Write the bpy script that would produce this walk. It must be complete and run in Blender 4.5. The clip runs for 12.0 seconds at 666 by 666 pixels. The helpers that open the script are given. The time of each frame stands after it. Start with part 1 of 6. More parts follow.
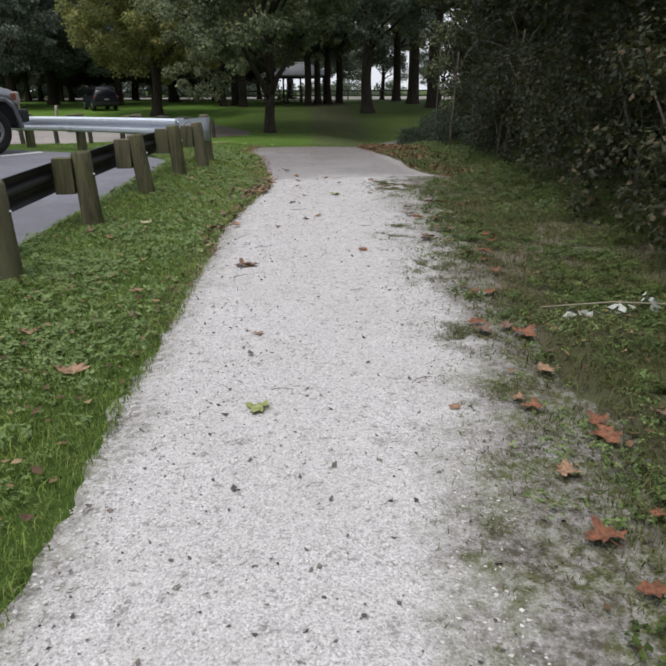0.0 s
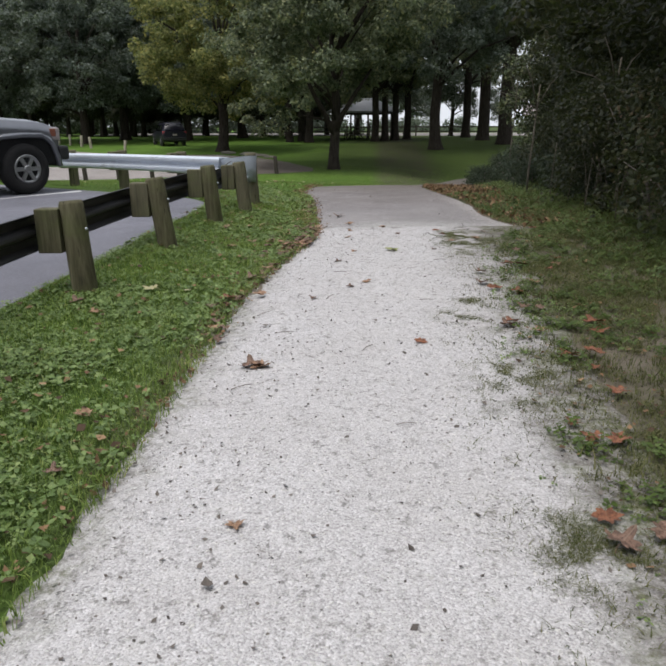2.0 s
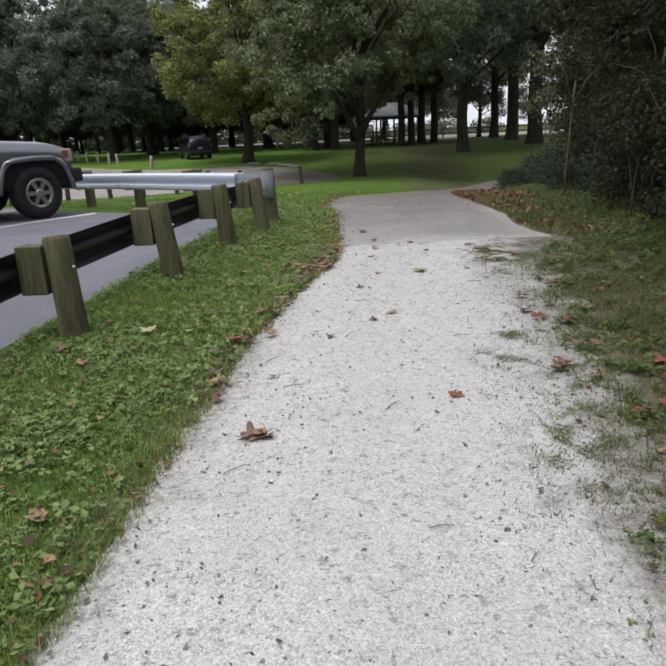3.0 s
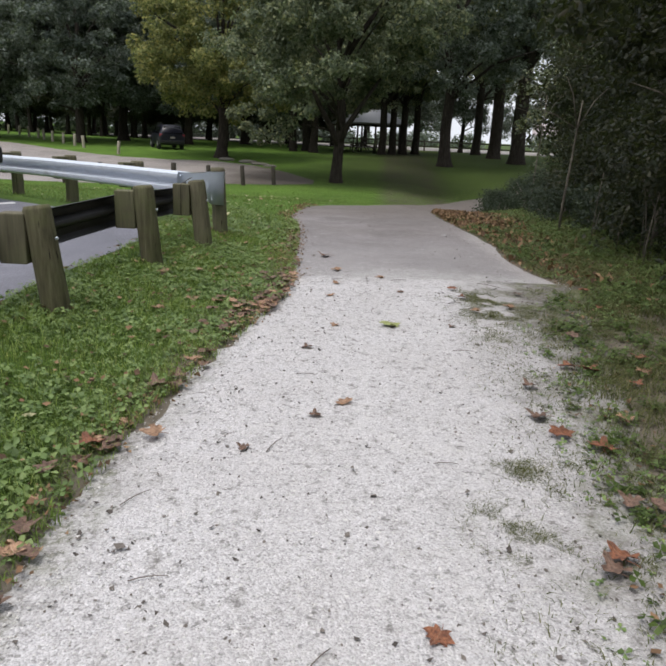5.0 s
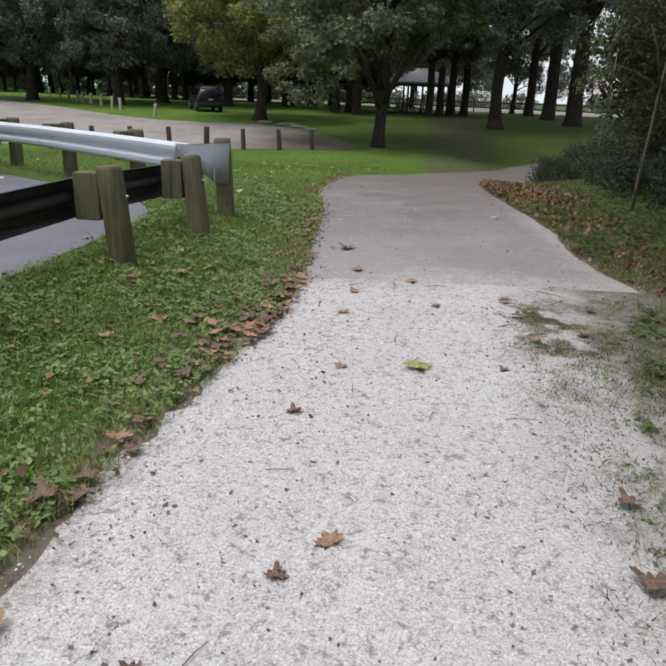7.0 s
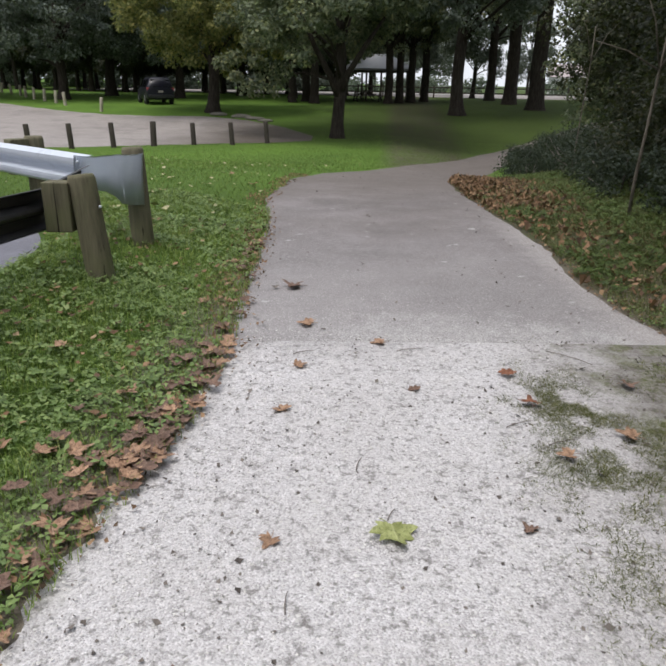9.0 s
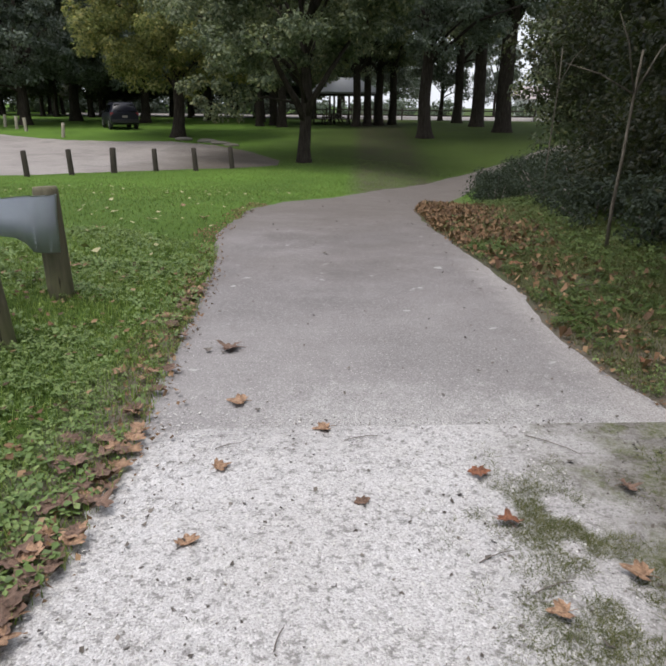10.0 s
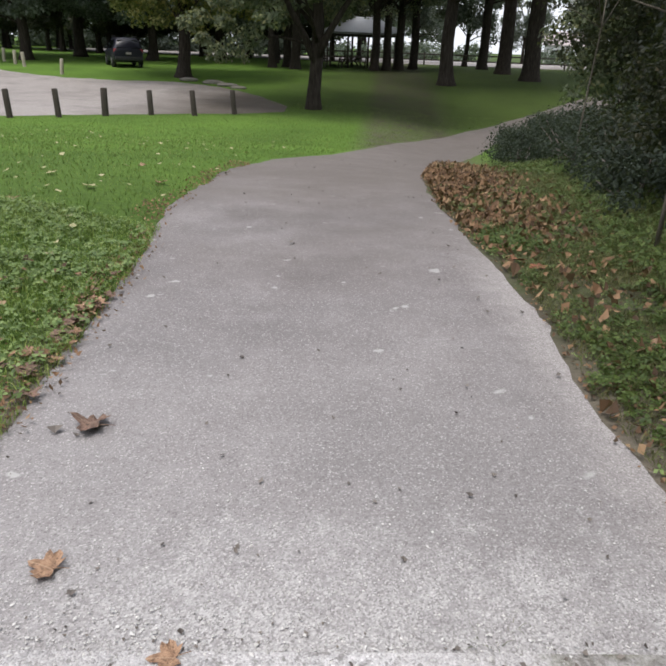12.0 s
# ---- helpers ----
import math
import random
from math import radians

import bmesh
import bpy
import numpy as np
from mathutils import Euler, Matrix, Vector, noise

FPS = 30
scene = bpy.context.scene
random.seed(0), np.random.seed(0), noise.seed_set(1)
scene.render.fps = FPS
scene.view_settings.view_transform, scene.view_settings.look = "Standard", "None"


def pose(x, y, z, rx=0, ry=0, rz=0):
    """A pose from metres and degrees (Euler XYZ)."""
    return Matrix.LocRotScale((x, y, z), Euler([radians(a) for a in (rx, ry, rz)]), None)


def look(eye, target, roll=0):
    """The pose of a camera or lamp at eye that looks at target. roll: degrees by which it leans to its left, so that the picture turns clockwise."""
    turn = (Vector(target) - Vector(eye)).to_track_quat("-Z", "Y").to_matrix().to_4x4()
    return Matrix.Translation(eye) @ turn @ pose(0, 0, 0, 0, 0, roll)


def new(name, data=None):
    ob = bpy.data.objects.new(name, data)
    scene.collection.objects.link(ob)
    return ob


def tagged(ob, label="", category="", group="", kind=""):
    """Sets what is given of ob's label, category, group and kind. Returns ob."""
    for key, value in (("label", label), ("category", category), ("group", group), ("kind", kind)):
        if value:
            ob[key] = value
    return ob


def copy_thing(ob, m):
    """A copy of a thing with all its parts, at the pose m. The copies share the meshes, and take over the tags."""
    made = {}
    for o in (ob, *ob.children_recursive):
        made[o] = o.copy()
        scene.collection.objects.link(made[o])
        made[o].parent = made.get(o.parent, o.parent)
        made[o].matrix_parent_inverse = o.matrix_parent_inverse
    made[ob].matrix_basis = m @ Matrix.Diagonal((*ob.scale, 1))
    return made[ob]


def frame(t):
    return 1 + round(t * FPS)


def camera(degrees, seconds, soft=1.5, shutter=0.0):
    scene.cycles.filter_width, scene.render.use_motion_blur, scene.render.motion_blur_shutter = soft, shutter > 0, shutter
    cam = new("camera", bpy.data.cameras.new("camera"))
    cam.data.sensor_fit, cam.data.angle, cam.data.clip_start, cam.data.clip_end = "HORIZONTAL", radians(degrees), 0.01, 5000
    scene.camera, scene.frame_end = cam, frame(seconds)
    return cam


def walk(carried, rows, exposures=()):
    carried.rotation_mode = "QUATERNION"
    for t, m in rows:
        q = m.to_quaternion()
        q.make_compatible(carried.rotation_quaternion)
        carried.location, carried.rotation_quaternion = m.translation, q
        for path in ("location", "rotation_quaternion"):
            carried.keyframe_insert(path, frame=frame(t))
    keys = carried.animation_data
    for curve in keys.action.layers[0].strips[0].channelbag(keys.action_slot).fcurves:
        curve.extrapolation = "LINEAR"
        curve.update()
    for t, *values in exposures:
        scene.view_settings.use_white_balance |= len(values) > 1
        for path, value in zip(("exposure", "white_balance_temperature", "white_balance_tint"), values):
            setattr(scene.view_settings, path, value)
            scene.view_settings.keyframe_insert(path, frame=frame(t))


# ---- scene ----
cam = camera(52.4, 12.0, soft=2.1)
SKY, SUN, STOPS = 0.10, 1.0, 0.68
PATH = [
    (0, (0.25, 0.069, 1.431), (0.317, 1.95, 0.754), -0.3),
    (0.5, (0.325, 0.583, 1.423), (0.244, 2.478, 0.79), -0.4),
    (1, (0.279, 1.042, 1.427), (0.184, 2.969, 0.898), -0.4),
    (1.5, (0.385, 1.475, 1.427), (0.251, 3.342, 0.724), -1.2),
    (2, (0.426, 1.838, 1.429), (0.31, 3.747, 0.844), -0.2),
    (2.5, (0.444, 2.244, 1.453), (0.316, 4.156, 0.88), -2.1),
    (4.3, (0.532, 3.779, 1.522), (0.113, 5.653, 0.962), -0.8),
    (4.5, (0.53, 4.028, 1.48), (0.199, 5.906, 0.878), 0.7),
    (5, (0.494, 4.503, 1.475), (0.381, 6.42, 0.916), 2.6),
    (5.5, (0.572, 4.835, 1.511), (0.323, 6.749, 0.985), 0.2),
    (6, (0.523, 5.348, 1.456), (0.331, 7.269, 0.932), 2.7),
    (6.5, (0.572, 5.681, 1.481), (0.455, 7.579, 0.862), 1.1),
    (7, (0.594, 6.085, 1.51), (0.361, 7.957, 0.845), 2.3),
    (7.2, (0.552, 6.375, 1.461), (0.391, 8.282, 0.878), 1.2),
    (8.8, (0.515, 7.52, 1.59), (0.34, 9.411, 0.965), 2.0),
    (9, (0.557, 7.716, 1.563), (0.419, 9.587, 0.87), 1.0),
    (9.5, (0.652, 8.167, 1.582), (0.509, 10.043, 0.905), 1.6),
    (10, (0.709, 8.559, 1.608), (0.643, 10.454, 0.973), 0.6),
    (10.5, (0.808, 8.908, 1.639), (0.692, 10.817, 1.056), -1.8),
    (11, (0.845, 9.449, 1.571), (0.61, 11.312, 0.883), -0.3),
    (11.5, (0.904, 9.904, 1.614), (0.72, 11.761, 0.894), 0.9),
    (12, (1.059, 10.356, 1.622), (0.957, 12.196, 0.844), 2.1),
]
walk(cam, [(t, look(eye, target, roll)) for t, eye, target, roll in PATH], [(0.0, STOPS - 0.12, 6420, 10), (2.5, STOPS - 0.08, 6420, 10), (4.5, STOPS, 6420, 10.5), (7.0, STOPS - 0.05, 6420, 11), (10.0, STOPS + 0.08, 6420, 11), (11.0, STOPS + 0.16, 6420, 11), (12.0, STOPS + 0.25, 6420, 11)])

# ---------------------------------------------------------------- light
world = bpy.data.worlds.new("overcast_sky")
scene.world = world
world.use_nodes = True
wn, wl = world.node_tree.nodes, world.node_tree.links
sky = wn.new("ShaderNodeTexSky")
sky.sky_type = "NISHITA"
sky.sun_disc = False
sky.sun_elevation = radians(72)
sky.sun_rotation = radians(-140)
sky.air_density, sky.dust_density, sky.ozone_density = 1.0, 6.0, 1.0
cloud = wn.new("ShaderNodeMix")
cloud.data_type = "RGBA"
cloud.inputs[0].default_value = 0.7
cloud.inputs[7].default_value = (7.6, 7.9, 8.4, 1)
wl.new(sky.outputs[0], cloud.inputs[6])
wl.new(cloud.outputs[2], wn["Background"].inputs[0])
wn["Background"].inputs[1].default_value = SKY
sun = new("sun", bpy.data.lights.new("sun", "SUN"))
sun.data.energy, sun.data.angle, sun.data.color = SUN, radians(25), (1.0, 0.97, 0.92)
sun.matrix_world = look((-5, -6, 24), (0, 0, 0))


# ---------------------------------------------------------------- materials
class Nodes:
    """A node material with short calls for the nodes that it needs."""

    def __init__(self, name):
        self.m = bpy.data.materials.new(name)
        self.m.use_nodes = True
        self.t = self.m.node_tree
        self.n, self.l = self.t.nodes, self.t.links
        self.b = self.n["Principled BSDF"]
        self.geo = self.n.new("ShaderNodeNewGeometry")
        self.pos = self.geo.outputs["Position"]

    def put(self, socket, value):
        if isinstance(value, bpy.types.NodeSocket):
            self.l.new(value, socket)
        elif isinstance(value, tuple) and len(value) == 3 and socket.type == "RGBA":
            socket.default_value = (*value, 1)
        else:
            socket.default_value = value

    def noise(self, scale, detail=4, rough=0.6, vec=None):
        n = self.n.new("ShaderNodeTexNoise")
        self.put(n.inputs["Vector"], vec or self.pos)
        n.inputs["Scale"].default_value, n.inputs["Detail"].default_value, n.inputs["Roughness"].default_value = scale, detail, rough
        return n.outputs["Fac"]

    def voronoi(self, scale, out="Distance", vec=None, random_=1.0):
        n = self.n.new("ShaderNodeTexVoronoi")
        self.put(n.inputs["Vector"], vec or self.pos)
        n.inputs["Scale"].default_value, n.inputs["Randomness"].default_value = scale, random_
        return n.outputs[out]

    def remap(self, v, a, b, c=0.0, d=1.0):
        n = self.n.new("ShaderNodeMapRange")
        for k, x in enumerate((v, a, b, c, d)):
            self.put(n.inputs[k], x)
        return n.outputs[0]

    def math(self, op, a, b=0.0):
        n = self.n.new("ShaderNodeMath")
        n.operation = op
        self.put(n.inputs[0], a), self.put(n.inputs[1], b)
        return n.outputs[0]

    def mix(self, f, a, b, how="MIX"):
        n = self.n.new("ShaderNodeMix")
        n.data_type, n.blend_type = "RGBA", how
        self.put(n.inputs[0], f), self.put(n.inputs[6], a), self.put(n.inputs[7], b)
        return n.outputs[2]

    def ramp(self, f, *stops):
        n = self.n.new("ShaderNodeValToRGB")
        e = n.color_ramp.elements
        while len(e) < len(stops):
            e.new(0.5)
        for k, (p, c) in enumerate(stops):
            e[k].position, e[k].color = p, (*c, 1)
        self.put(n.inputs[0], f)
        return n.outputs[0]

    def stretch(self, x, y, z):
        n = self.n.new("ShaderNodeVectorMath")
        n.operation = "MULTIPLY"
        self.put(n.inputs[0], self.coord())
        n.inputs[1].default_value = (x, y, z)
        return n.outputs[0]

    def coord(self):
        return self.n.new("ShaderNodeTexCoord").outputs["Object"]

    def xyz(self):
        n = self.n.new("ShaderNodeSeparateXYZ")
        self.put(n.inputs[0], self.pos)
        return n.outputs

    def bump(self, height, strength=0.4, distance=0.01):
        n = self.n.new("ShaderNodeBump")
        n.inputs["Strength"].default_value, n.inputs["Distance"].default_value = strength, distance
        self.put(n.inputs["Height"], height)
        self.l.new(n.outputs[0], self.b.inputs["Normal"])

    def done(self, colour, rough=0.8, metal=0.0, spec=0.4):
        self.put(self.b.inputs["Base Color"], colour)
        self.put(self.b.inputs["Roughness"], rough)
        self.put(self.b.inputs["Metallic"], metal)
        self.put(self.b.inputs["Specular IOR Level"], spec)
        return self.m


def leaf_material(name, stops, through_=0.3, rough=0.55, patch=0.35):
    k = Nodes(name)
    rnd = k.geo.outputs["Random Per Island"]
    big = k.noise(patch, 2)
    f = k.math("ADD", k.math("MULTIPLY", rnd, 0.68), k.math("MULTIPLY", big, 0.40))
    c = k.ramp(k.math("SUBTRACT", f, 0.03), *stops)
    k.done(c, rough, 0.0, 0.35)
    tr = k.n.new("ShaderNodeBsdfTranslucent")
    k.put(tr.inputs[0], k.mix(0.4, c, (0.2, 0.25, 0.07)))
    ms = k.n.new("ShaderNodeMixShader")
    ms.inputs[0].default_value = through_
    k.l.new(k.b.outputs[0], ms.inputs[1]), k.l.new(tr.outputs[0], ms.inputs[2])
    k.l.new(ms.outputs[0], k.n["Material Output"].inputs[0])
    return k.m


def plain(name, a, b, scale=4.0, rough=0.8, metal=0.0, bump=0.3, fine=60.0, spec=0.4, depth=0.004):
    k = Nodes(name)
    c = k.mix(k.noise(scale, 5), a, b)
    g = k.noise(fine, 3)
    c = k.mix(k.remap(g, 0.3, 0.7, 0.0, 0.35), c, tuple(v * 0.55 for v in a))
    k.bump(g, bump, depth)
    return k.done(c, k.remap(k.noise(scale * 2.3), 0.3, 0.7, rough - 0.08, rough + 0.08), metal, spec)


def dead_leaf(name, a, b, vein):
    k = Nodes(name)
    v = k.coord()
    rnd = k.n.new("ShaderNodeObjectInfo").outputs["Random"]
    c = k.mix(k.remap(k.noise(3.2, 5, 0.65, v), 0.36, 0.64), a, b)
    c = k.mix(k.remap(k.noise(9.0, 4, 0.6, v), 0.55, 0.68, 0.0, 0.8), c, tuple(q * 0.4 for q in a))
    s = k.n.new("ShaderNodeSeparateXYZ")
    k.put(s.inputs[0], v)
    c = k.mix(k.remap(k.math("ABSOLUTE", s.outputs[0]), 0.035, 0.0, 0.0, 0.6), c, vein)
    c = k.mix(k.remap(rnd, 0, 1, 0.0, 0.45), c, tuple(0.5 * (p + q) * 0.55 for p, q in zip(a, b)))
    k.bump(k.noise(14, 4, 0.6, v), 0.6, 0.01)
    return k.done(c, 0.7, 0, 0.3)


def gravel_material():
    k = Nodes("crushed_limestone")
    x, y, z = k.xyz()
    cell = k.voronoi(140, "Color")
    stone = k.ramp(cell, (0.0, (0.34, 0.332, 0.335)), (0.4, (0.54, 0.525, 0.53)), (0.75, (0.655, 0.64, 0.645)), (1.0, (0.80, 0.78, 0.785)))
    c = k.mix(k.remap(k.noise(110, 3), 0.58, 0.72, 0.0, 0.75), stone, (0.24, 0.23, 0.22))
    c = k.mix(k.remap(k.noise(1.3, 5), 0.35, 0.75, 0.0, 0.30), c, (0.40, 0.375, 0.355))
    c = k.mix(k.remap(k.noise(12, 6, 0.75), 0.55, 0.70, 0.0, 0.65), c, (0.20, 0.185, 0.165))
    c = k.mix(k.remap(k.noise(46, 4, 0.7), 0.54, 0.70, 0.0, 0.5), c, (0.25, 0.235, 0.23))
    c = k.mix(k.remap(k.noise(5.5, 3, 0.6), 0.55, 0.72, 0.0, 0.35), c, (0.66, 0.645, 0.63))
    side = k.math("ADD", x, k.math("MULTIPLY", k.math("SUBTRACT", k.noise(1.7, 6, 0.7), 0.5), 1.9))
    soil = k.remap(k.math("SUBTRACT", side, k.math("ADD", k.remap(y, 1.0, 4.0, -0.42, 0.26), k.remap(y, 4.5, 9.0, 0.0, 0.6))), 0.78, 1.25)
    # the gravel runs out raggedly over the asphalt
    end = k.math("ADD", y, k.math("MULTIPLY", k.math("SUBTRACT", k.noise(7, 6, 0.75), 0.5), 1.3))
    c = k.mix(k.math("MULTIPLY", k.math("MULTIPLY", k.remap(end, 11.3, 11.8), k.remap(x, 1.3, 0.3)), 0.5), c, k.mix(cell, (0.16, 0.15, 0.15), (0.36, 0.345, 0.34)))
    # soft grey smudges of fines and rotted leaf, more of them by the joint
    smudge = k.remap(k.math("ADD", k.noise(24, 5, 0.7), k.remap(y, 6.0, 10.5, 0.0, 0.035)), 0.575, 0.67, 0.0, 0.7)
    c = k.mix(smudge, c, (0.20, 0.19, 0.185))
    fleck = k.remap(k.math("ADD", k.noise(37, 2, 0.45), k.remap(y, 4.0, 10.0, 0.0, 0.035)), 0.66, 0.72, 0.0, 0.6)
    c = k.mix(fleck, c, k.mix(cell, (0.10, 0.10, 0.085), (0.24, 0.235, 0.215)))
    c = k.mix(k.remap(k.noise(64, 2, 0.5), 0.62, 0.70, 0.0, 0.3), c, (0.80, 0.785, 0.79))
    c = k.mix(k.math("MULTIPLY", k.remap(k.math("ADD", x, k.noise(2.2, 5)), 1.55, 2.5), 0.55), c, (0.23, 0.215, 0.205))
    dirt = k.mix(k.noise(30, 4), (0.05, 0.045, 0.032), (0.15, 0.135, 0.105))
    moss = k.mix(k.noise(60, 4), (0.055, 0.065, 0.02), (0.15, 0.165, 0.055))
    dirt = k.mix(k.remap(k.noise(4.5, 5, 0.65), 0.45, 0.56, 0.0, 0.85), dirt, moss)
    grit = k.remap(k.noise(22, 5, 0.7), 0.42, 0.6)
    c = k.mix(k.math("MULTIPLY", soil, k.math("MAXIMUM", k.remap(grit, 0, 1, 0.55, 1.0), k.remap(k.math("SUBTRACT", x, k.remap(y, 5.0, 10.0, 0.0, 0.6)), 1.3, 2.1))), c, dirt)
    left = k.remap(k.math("ADD", x, k.math("MULTIPLY", k.math("SUBTRACT", k.noise(2.5, 6, 0.7), 0.5), 0.7)), -0.42, -0.68)
    c = k.mix(k.math("MULTIPLY", left, k.remap(grit, 0, 1, 0.2, 0.8)), c, dirt)
    k.bump(k.math("SUBTRACT", k.noise(60, 4), k.math("MULTIPLY", k.voronoi(140), 0.8)), 0.45, 0.012)
    return k.done(c, 0.92, 0, 0.2)


def asphalt_material(name, a, b, dust, speck=260, joint=False, soil=False):
    k = Nodes(name)
    x, y, z = k.xyz()
    c = k.mix(k.noise(0.8, 5), a, b)
    c = k.mix(k.remap(k.noise(2.6, 7, 0.7), 0.46, 0.66, 0.0, 0.34), c, dust)
    c = k.mix(k.remap(k.noise(0.9, 4, 0.6), 0.55, 0.7, 0.0, 0.45), c, tuple(v * 0.75 for v in a))
    c = k.mix(k.remap(k.noise(11, 6, 0.7), 0.62, 0.75, 0.0, 0.4), c, tuple(v * 0.6 for v in a))
    c = k.mix(k.remap(k.noise(0.45, 3, 0.55), 0.46, 0.62, 0.0, 0.5), c, tuple(v * 0.72 for v in a))
    cell = k.voronoi(speck, "Color")
    c = k.mix(k.remap(cell, 0.72, 0.95, 0.0, 0.55), c, tuple(min(1, v * 1.9) for v in dust))
    c = k.mix(k.remap(cell, 0.25, 0.05, 0.0, 0.5), c, tuple(v * 0.4 for v in a))
    if joint:
        # fines carried over from the gravel; farther along, leaf mould with tree shade painted in
        reach = k.math("ADD", y, k.math("MULTIPLY", k.math("SUBTRACT", k.noise(4.5, 7, 0.75), 0.5), 2.2))
        over = k.math("MULTIPLY", k.remap(reach, 12.45, 11.75), k.remap(k.math("ADD", x, k.noise(3, 5)), 0.3, 1.0))
        c = k.mix(k.remap(k.math("ADD", y, k.math("MULTIPLY", k.noise(1.2, 5), 1.5)), 16.0, 12.6, 0.0, 0.5), c, k.mix(cell, (0.22, 0.21, 0.21), (0.50, 0.485, 0.48)))
        c = k.mix(k.math("MULTIPLY", over, 0.85), c, k.mix(cell, (0.19, 0.18, 0.175), (0.62, 0.605, 0.60)))
        rim = k.math("SUBTRACT", k.math("ADD", x, k.math("MULTIPLY", k.noise(6, 6, 0.7), 0.5)), k.remap(y, 11.75, 15.6, 2.60, 2.25))
        c = k.mix(k.math("MULTIPLY", k.math("MULTIPLY", k.remap(rim, -0.28, 0.02), k.remap(y, 17.5, 15.5)), 0.65), c, k.mix(cell, (0.22, 0.20, 0.19), (0.54, 0.51, 0.50)))
        # pale worn spots
        c = k.mix(k.remap(k.noise(4.2, 3, 0.55), 0.685, 0.715, 0.0, 0.6), c, (0.52, 0.51, 0.50))
        shade_and_mould = k.remap(k.math("ADD", y, k.math("MULTIPLY", k.noise(0.5, 5), 7.0)), 18, 24)
        c = k.mix(k.math("MULTIPLY", shade_and_mould, 0.75), c, (0.13, 0.11, 0.095))
    if soil:
        # the gravel gives way to bare brown soil at the tip, shadow painted into its colour
        tip = k.remap(k.math("ADD", x, k.math("MULTIPLY", k.noise(0.7, 5, 0.65), 4.0)), -8.5, -4.0)
        c = k.mix(k.math("MULTIPLY", tip, 0.9), c, k.mix(k.noise(6, 5), (0.055, 0.045, 0.035), (0.12, 0.10, 0.08)))
    k.bump(k.voronoi(speck), 0.35, 0.006)
    return k.done(c, k.remap(k.noise(2), 0.3, 0.7, 0.72, 0.9), 0, 0.35)


def turf_material():
    k = Nodes("turf")
    c = k.ramp(k.noise(14, 6, 0.7), (0.25, (0.025, 0.036, 0.014)), (0.5, (0.06, 0.10, 0.022)), (0.75, (0.11, 0.18, 0.034)))
    far = k.ramp(k.noise(0.35, 5), (0.3, (0.075, 0.14, 0.024)), (0.7, (0.13, 0.235, 0.036)))
    x, y, z = k.xyz()
    c = k.mix(k.remap(y, 15, 24, 0.15, 0.85), c, far)
    bare = k.remap(k.noise(1.1, 6, 0.7), 0.40, 0.58, 0.5, 0.95)
    c = k.mix(k.math("MULTIPLY", k.math("MULTIPLY", bare, k.remap(x, 0.2, 0.9)), k.remap(x, 4.6, 3.4)), c, k.mix(k.noise(40, 4), (0.055, 0.047, 0.033), (0.15, 0.13, 0.10)))
    fringe = k.math("ADD", x, k.math("MULTIPLY", k.math("SUBTRACT", k.noise(3.5, 6, 0.7), 0.5), 0.7))
    c = k.mix(k.math("MULTIPLY", k.math("MULTIPLY", k.remap(fringe, -0.98, -0.68), k.remap(y, 3.5, 6.0)), k.remap(y, 15, 13)), c, k.mix(k.noise(35, 4), (0.10, 0.085, 0.06), (0.25, 0.22, 0.18)))
    # tree shade painted under the crowns, as darker worn grass and leaf mould
    shade_and_mould = k.math("MULTIPLY", k.remap(k.math("ADD", y, k.math("MULTIPLY", k.noise(0.25, 4), 7.0)), 38, 46), k.remap(k.math("ADD", x, k.math("MULTIPLY", k.noise(0.3), 6.0)), -5.0, 2.0))
    c = k.mix(k.math("MULTIPLY", shade_and_mould, 0.7), c, k.mix(k.noise(3, 6), (0.022, 0.03, 0.010), (0.05, 0.052, 0.02)))
    k.bump(k.noise(50, 5, 0.7), 0.6, 0.03)
    return k.done(c, 0.95, 0, 0.15)


def wood_post_material():
    k = Nodes("treated_pine")
    v = k.stretch(9, 9, 0.7)
    grain = k.noise(3.0, 6, 0.65, v)
    rnd = k.n.new("ShaderNodeObjectInfo").outputs["Random"]
    c = k.ramp(grain, (0.3, (0.045, 0.042, 0.024)), (0.5, (0.105, 0.096, 0.056)), (0.75, (0.18, 0.165, 0.105)))
    c = k.mix(k.remap(k.noise(3.2, 4, 0.6, k.coord()), 0.45, 0.65, 0.0, 0.6), c, (0.115, 0.13, 0.05))
    c = k.mix(k.remap(rnd, 0, 1, 0, 0.3), c, (0.22, 0.2, 0.15))
    crack = k.remap(k.noise(6, 3, 0.5, k.stretch(7, 7, 0.25)), 0.33, 0.29)
    c = k.mix(crack, c, (0.02, 0.017, 0.012))
    k.bump(k.math("SUBTRACT", grain, crack), 0.5, 0.008)
    return k.done(c, 0.85, 0, 0.25)


def bark_material(name, a, b):
    k = Nodes(name)
    v = k.stretch(5, 5, 0.9)
    n = k.noise(2.4, 7, 0.7, v)
    c = k.ramp(n, (0.3, tuple(q * 0.4 for q in a)), (0.55, a), (0.8, b))
    k.bump(n, 0.9, 0.06)
    return k.done(c, 0.92, 0, 0.15)


def galvanised_material():
    k = Nodes("galvanised_steel")
    c = k.mix(k.noise(7, 5), (0.60, 0.645, 0.72), (0.72, 0.765, 0.83))
    c = k.mix(k.remap(k.noise(2.5, 6, 0.7), 0.55, 0.75, 0, 0.5), c, (0.33, 0.33, 0.33))
    k.bump(k.noise(30, 3), 0.08, 0.003)
    return k.done(c, k.remap(k.noise(5), 0.3, 0.7, 0.36, 0.52), 0.4, 0.5)


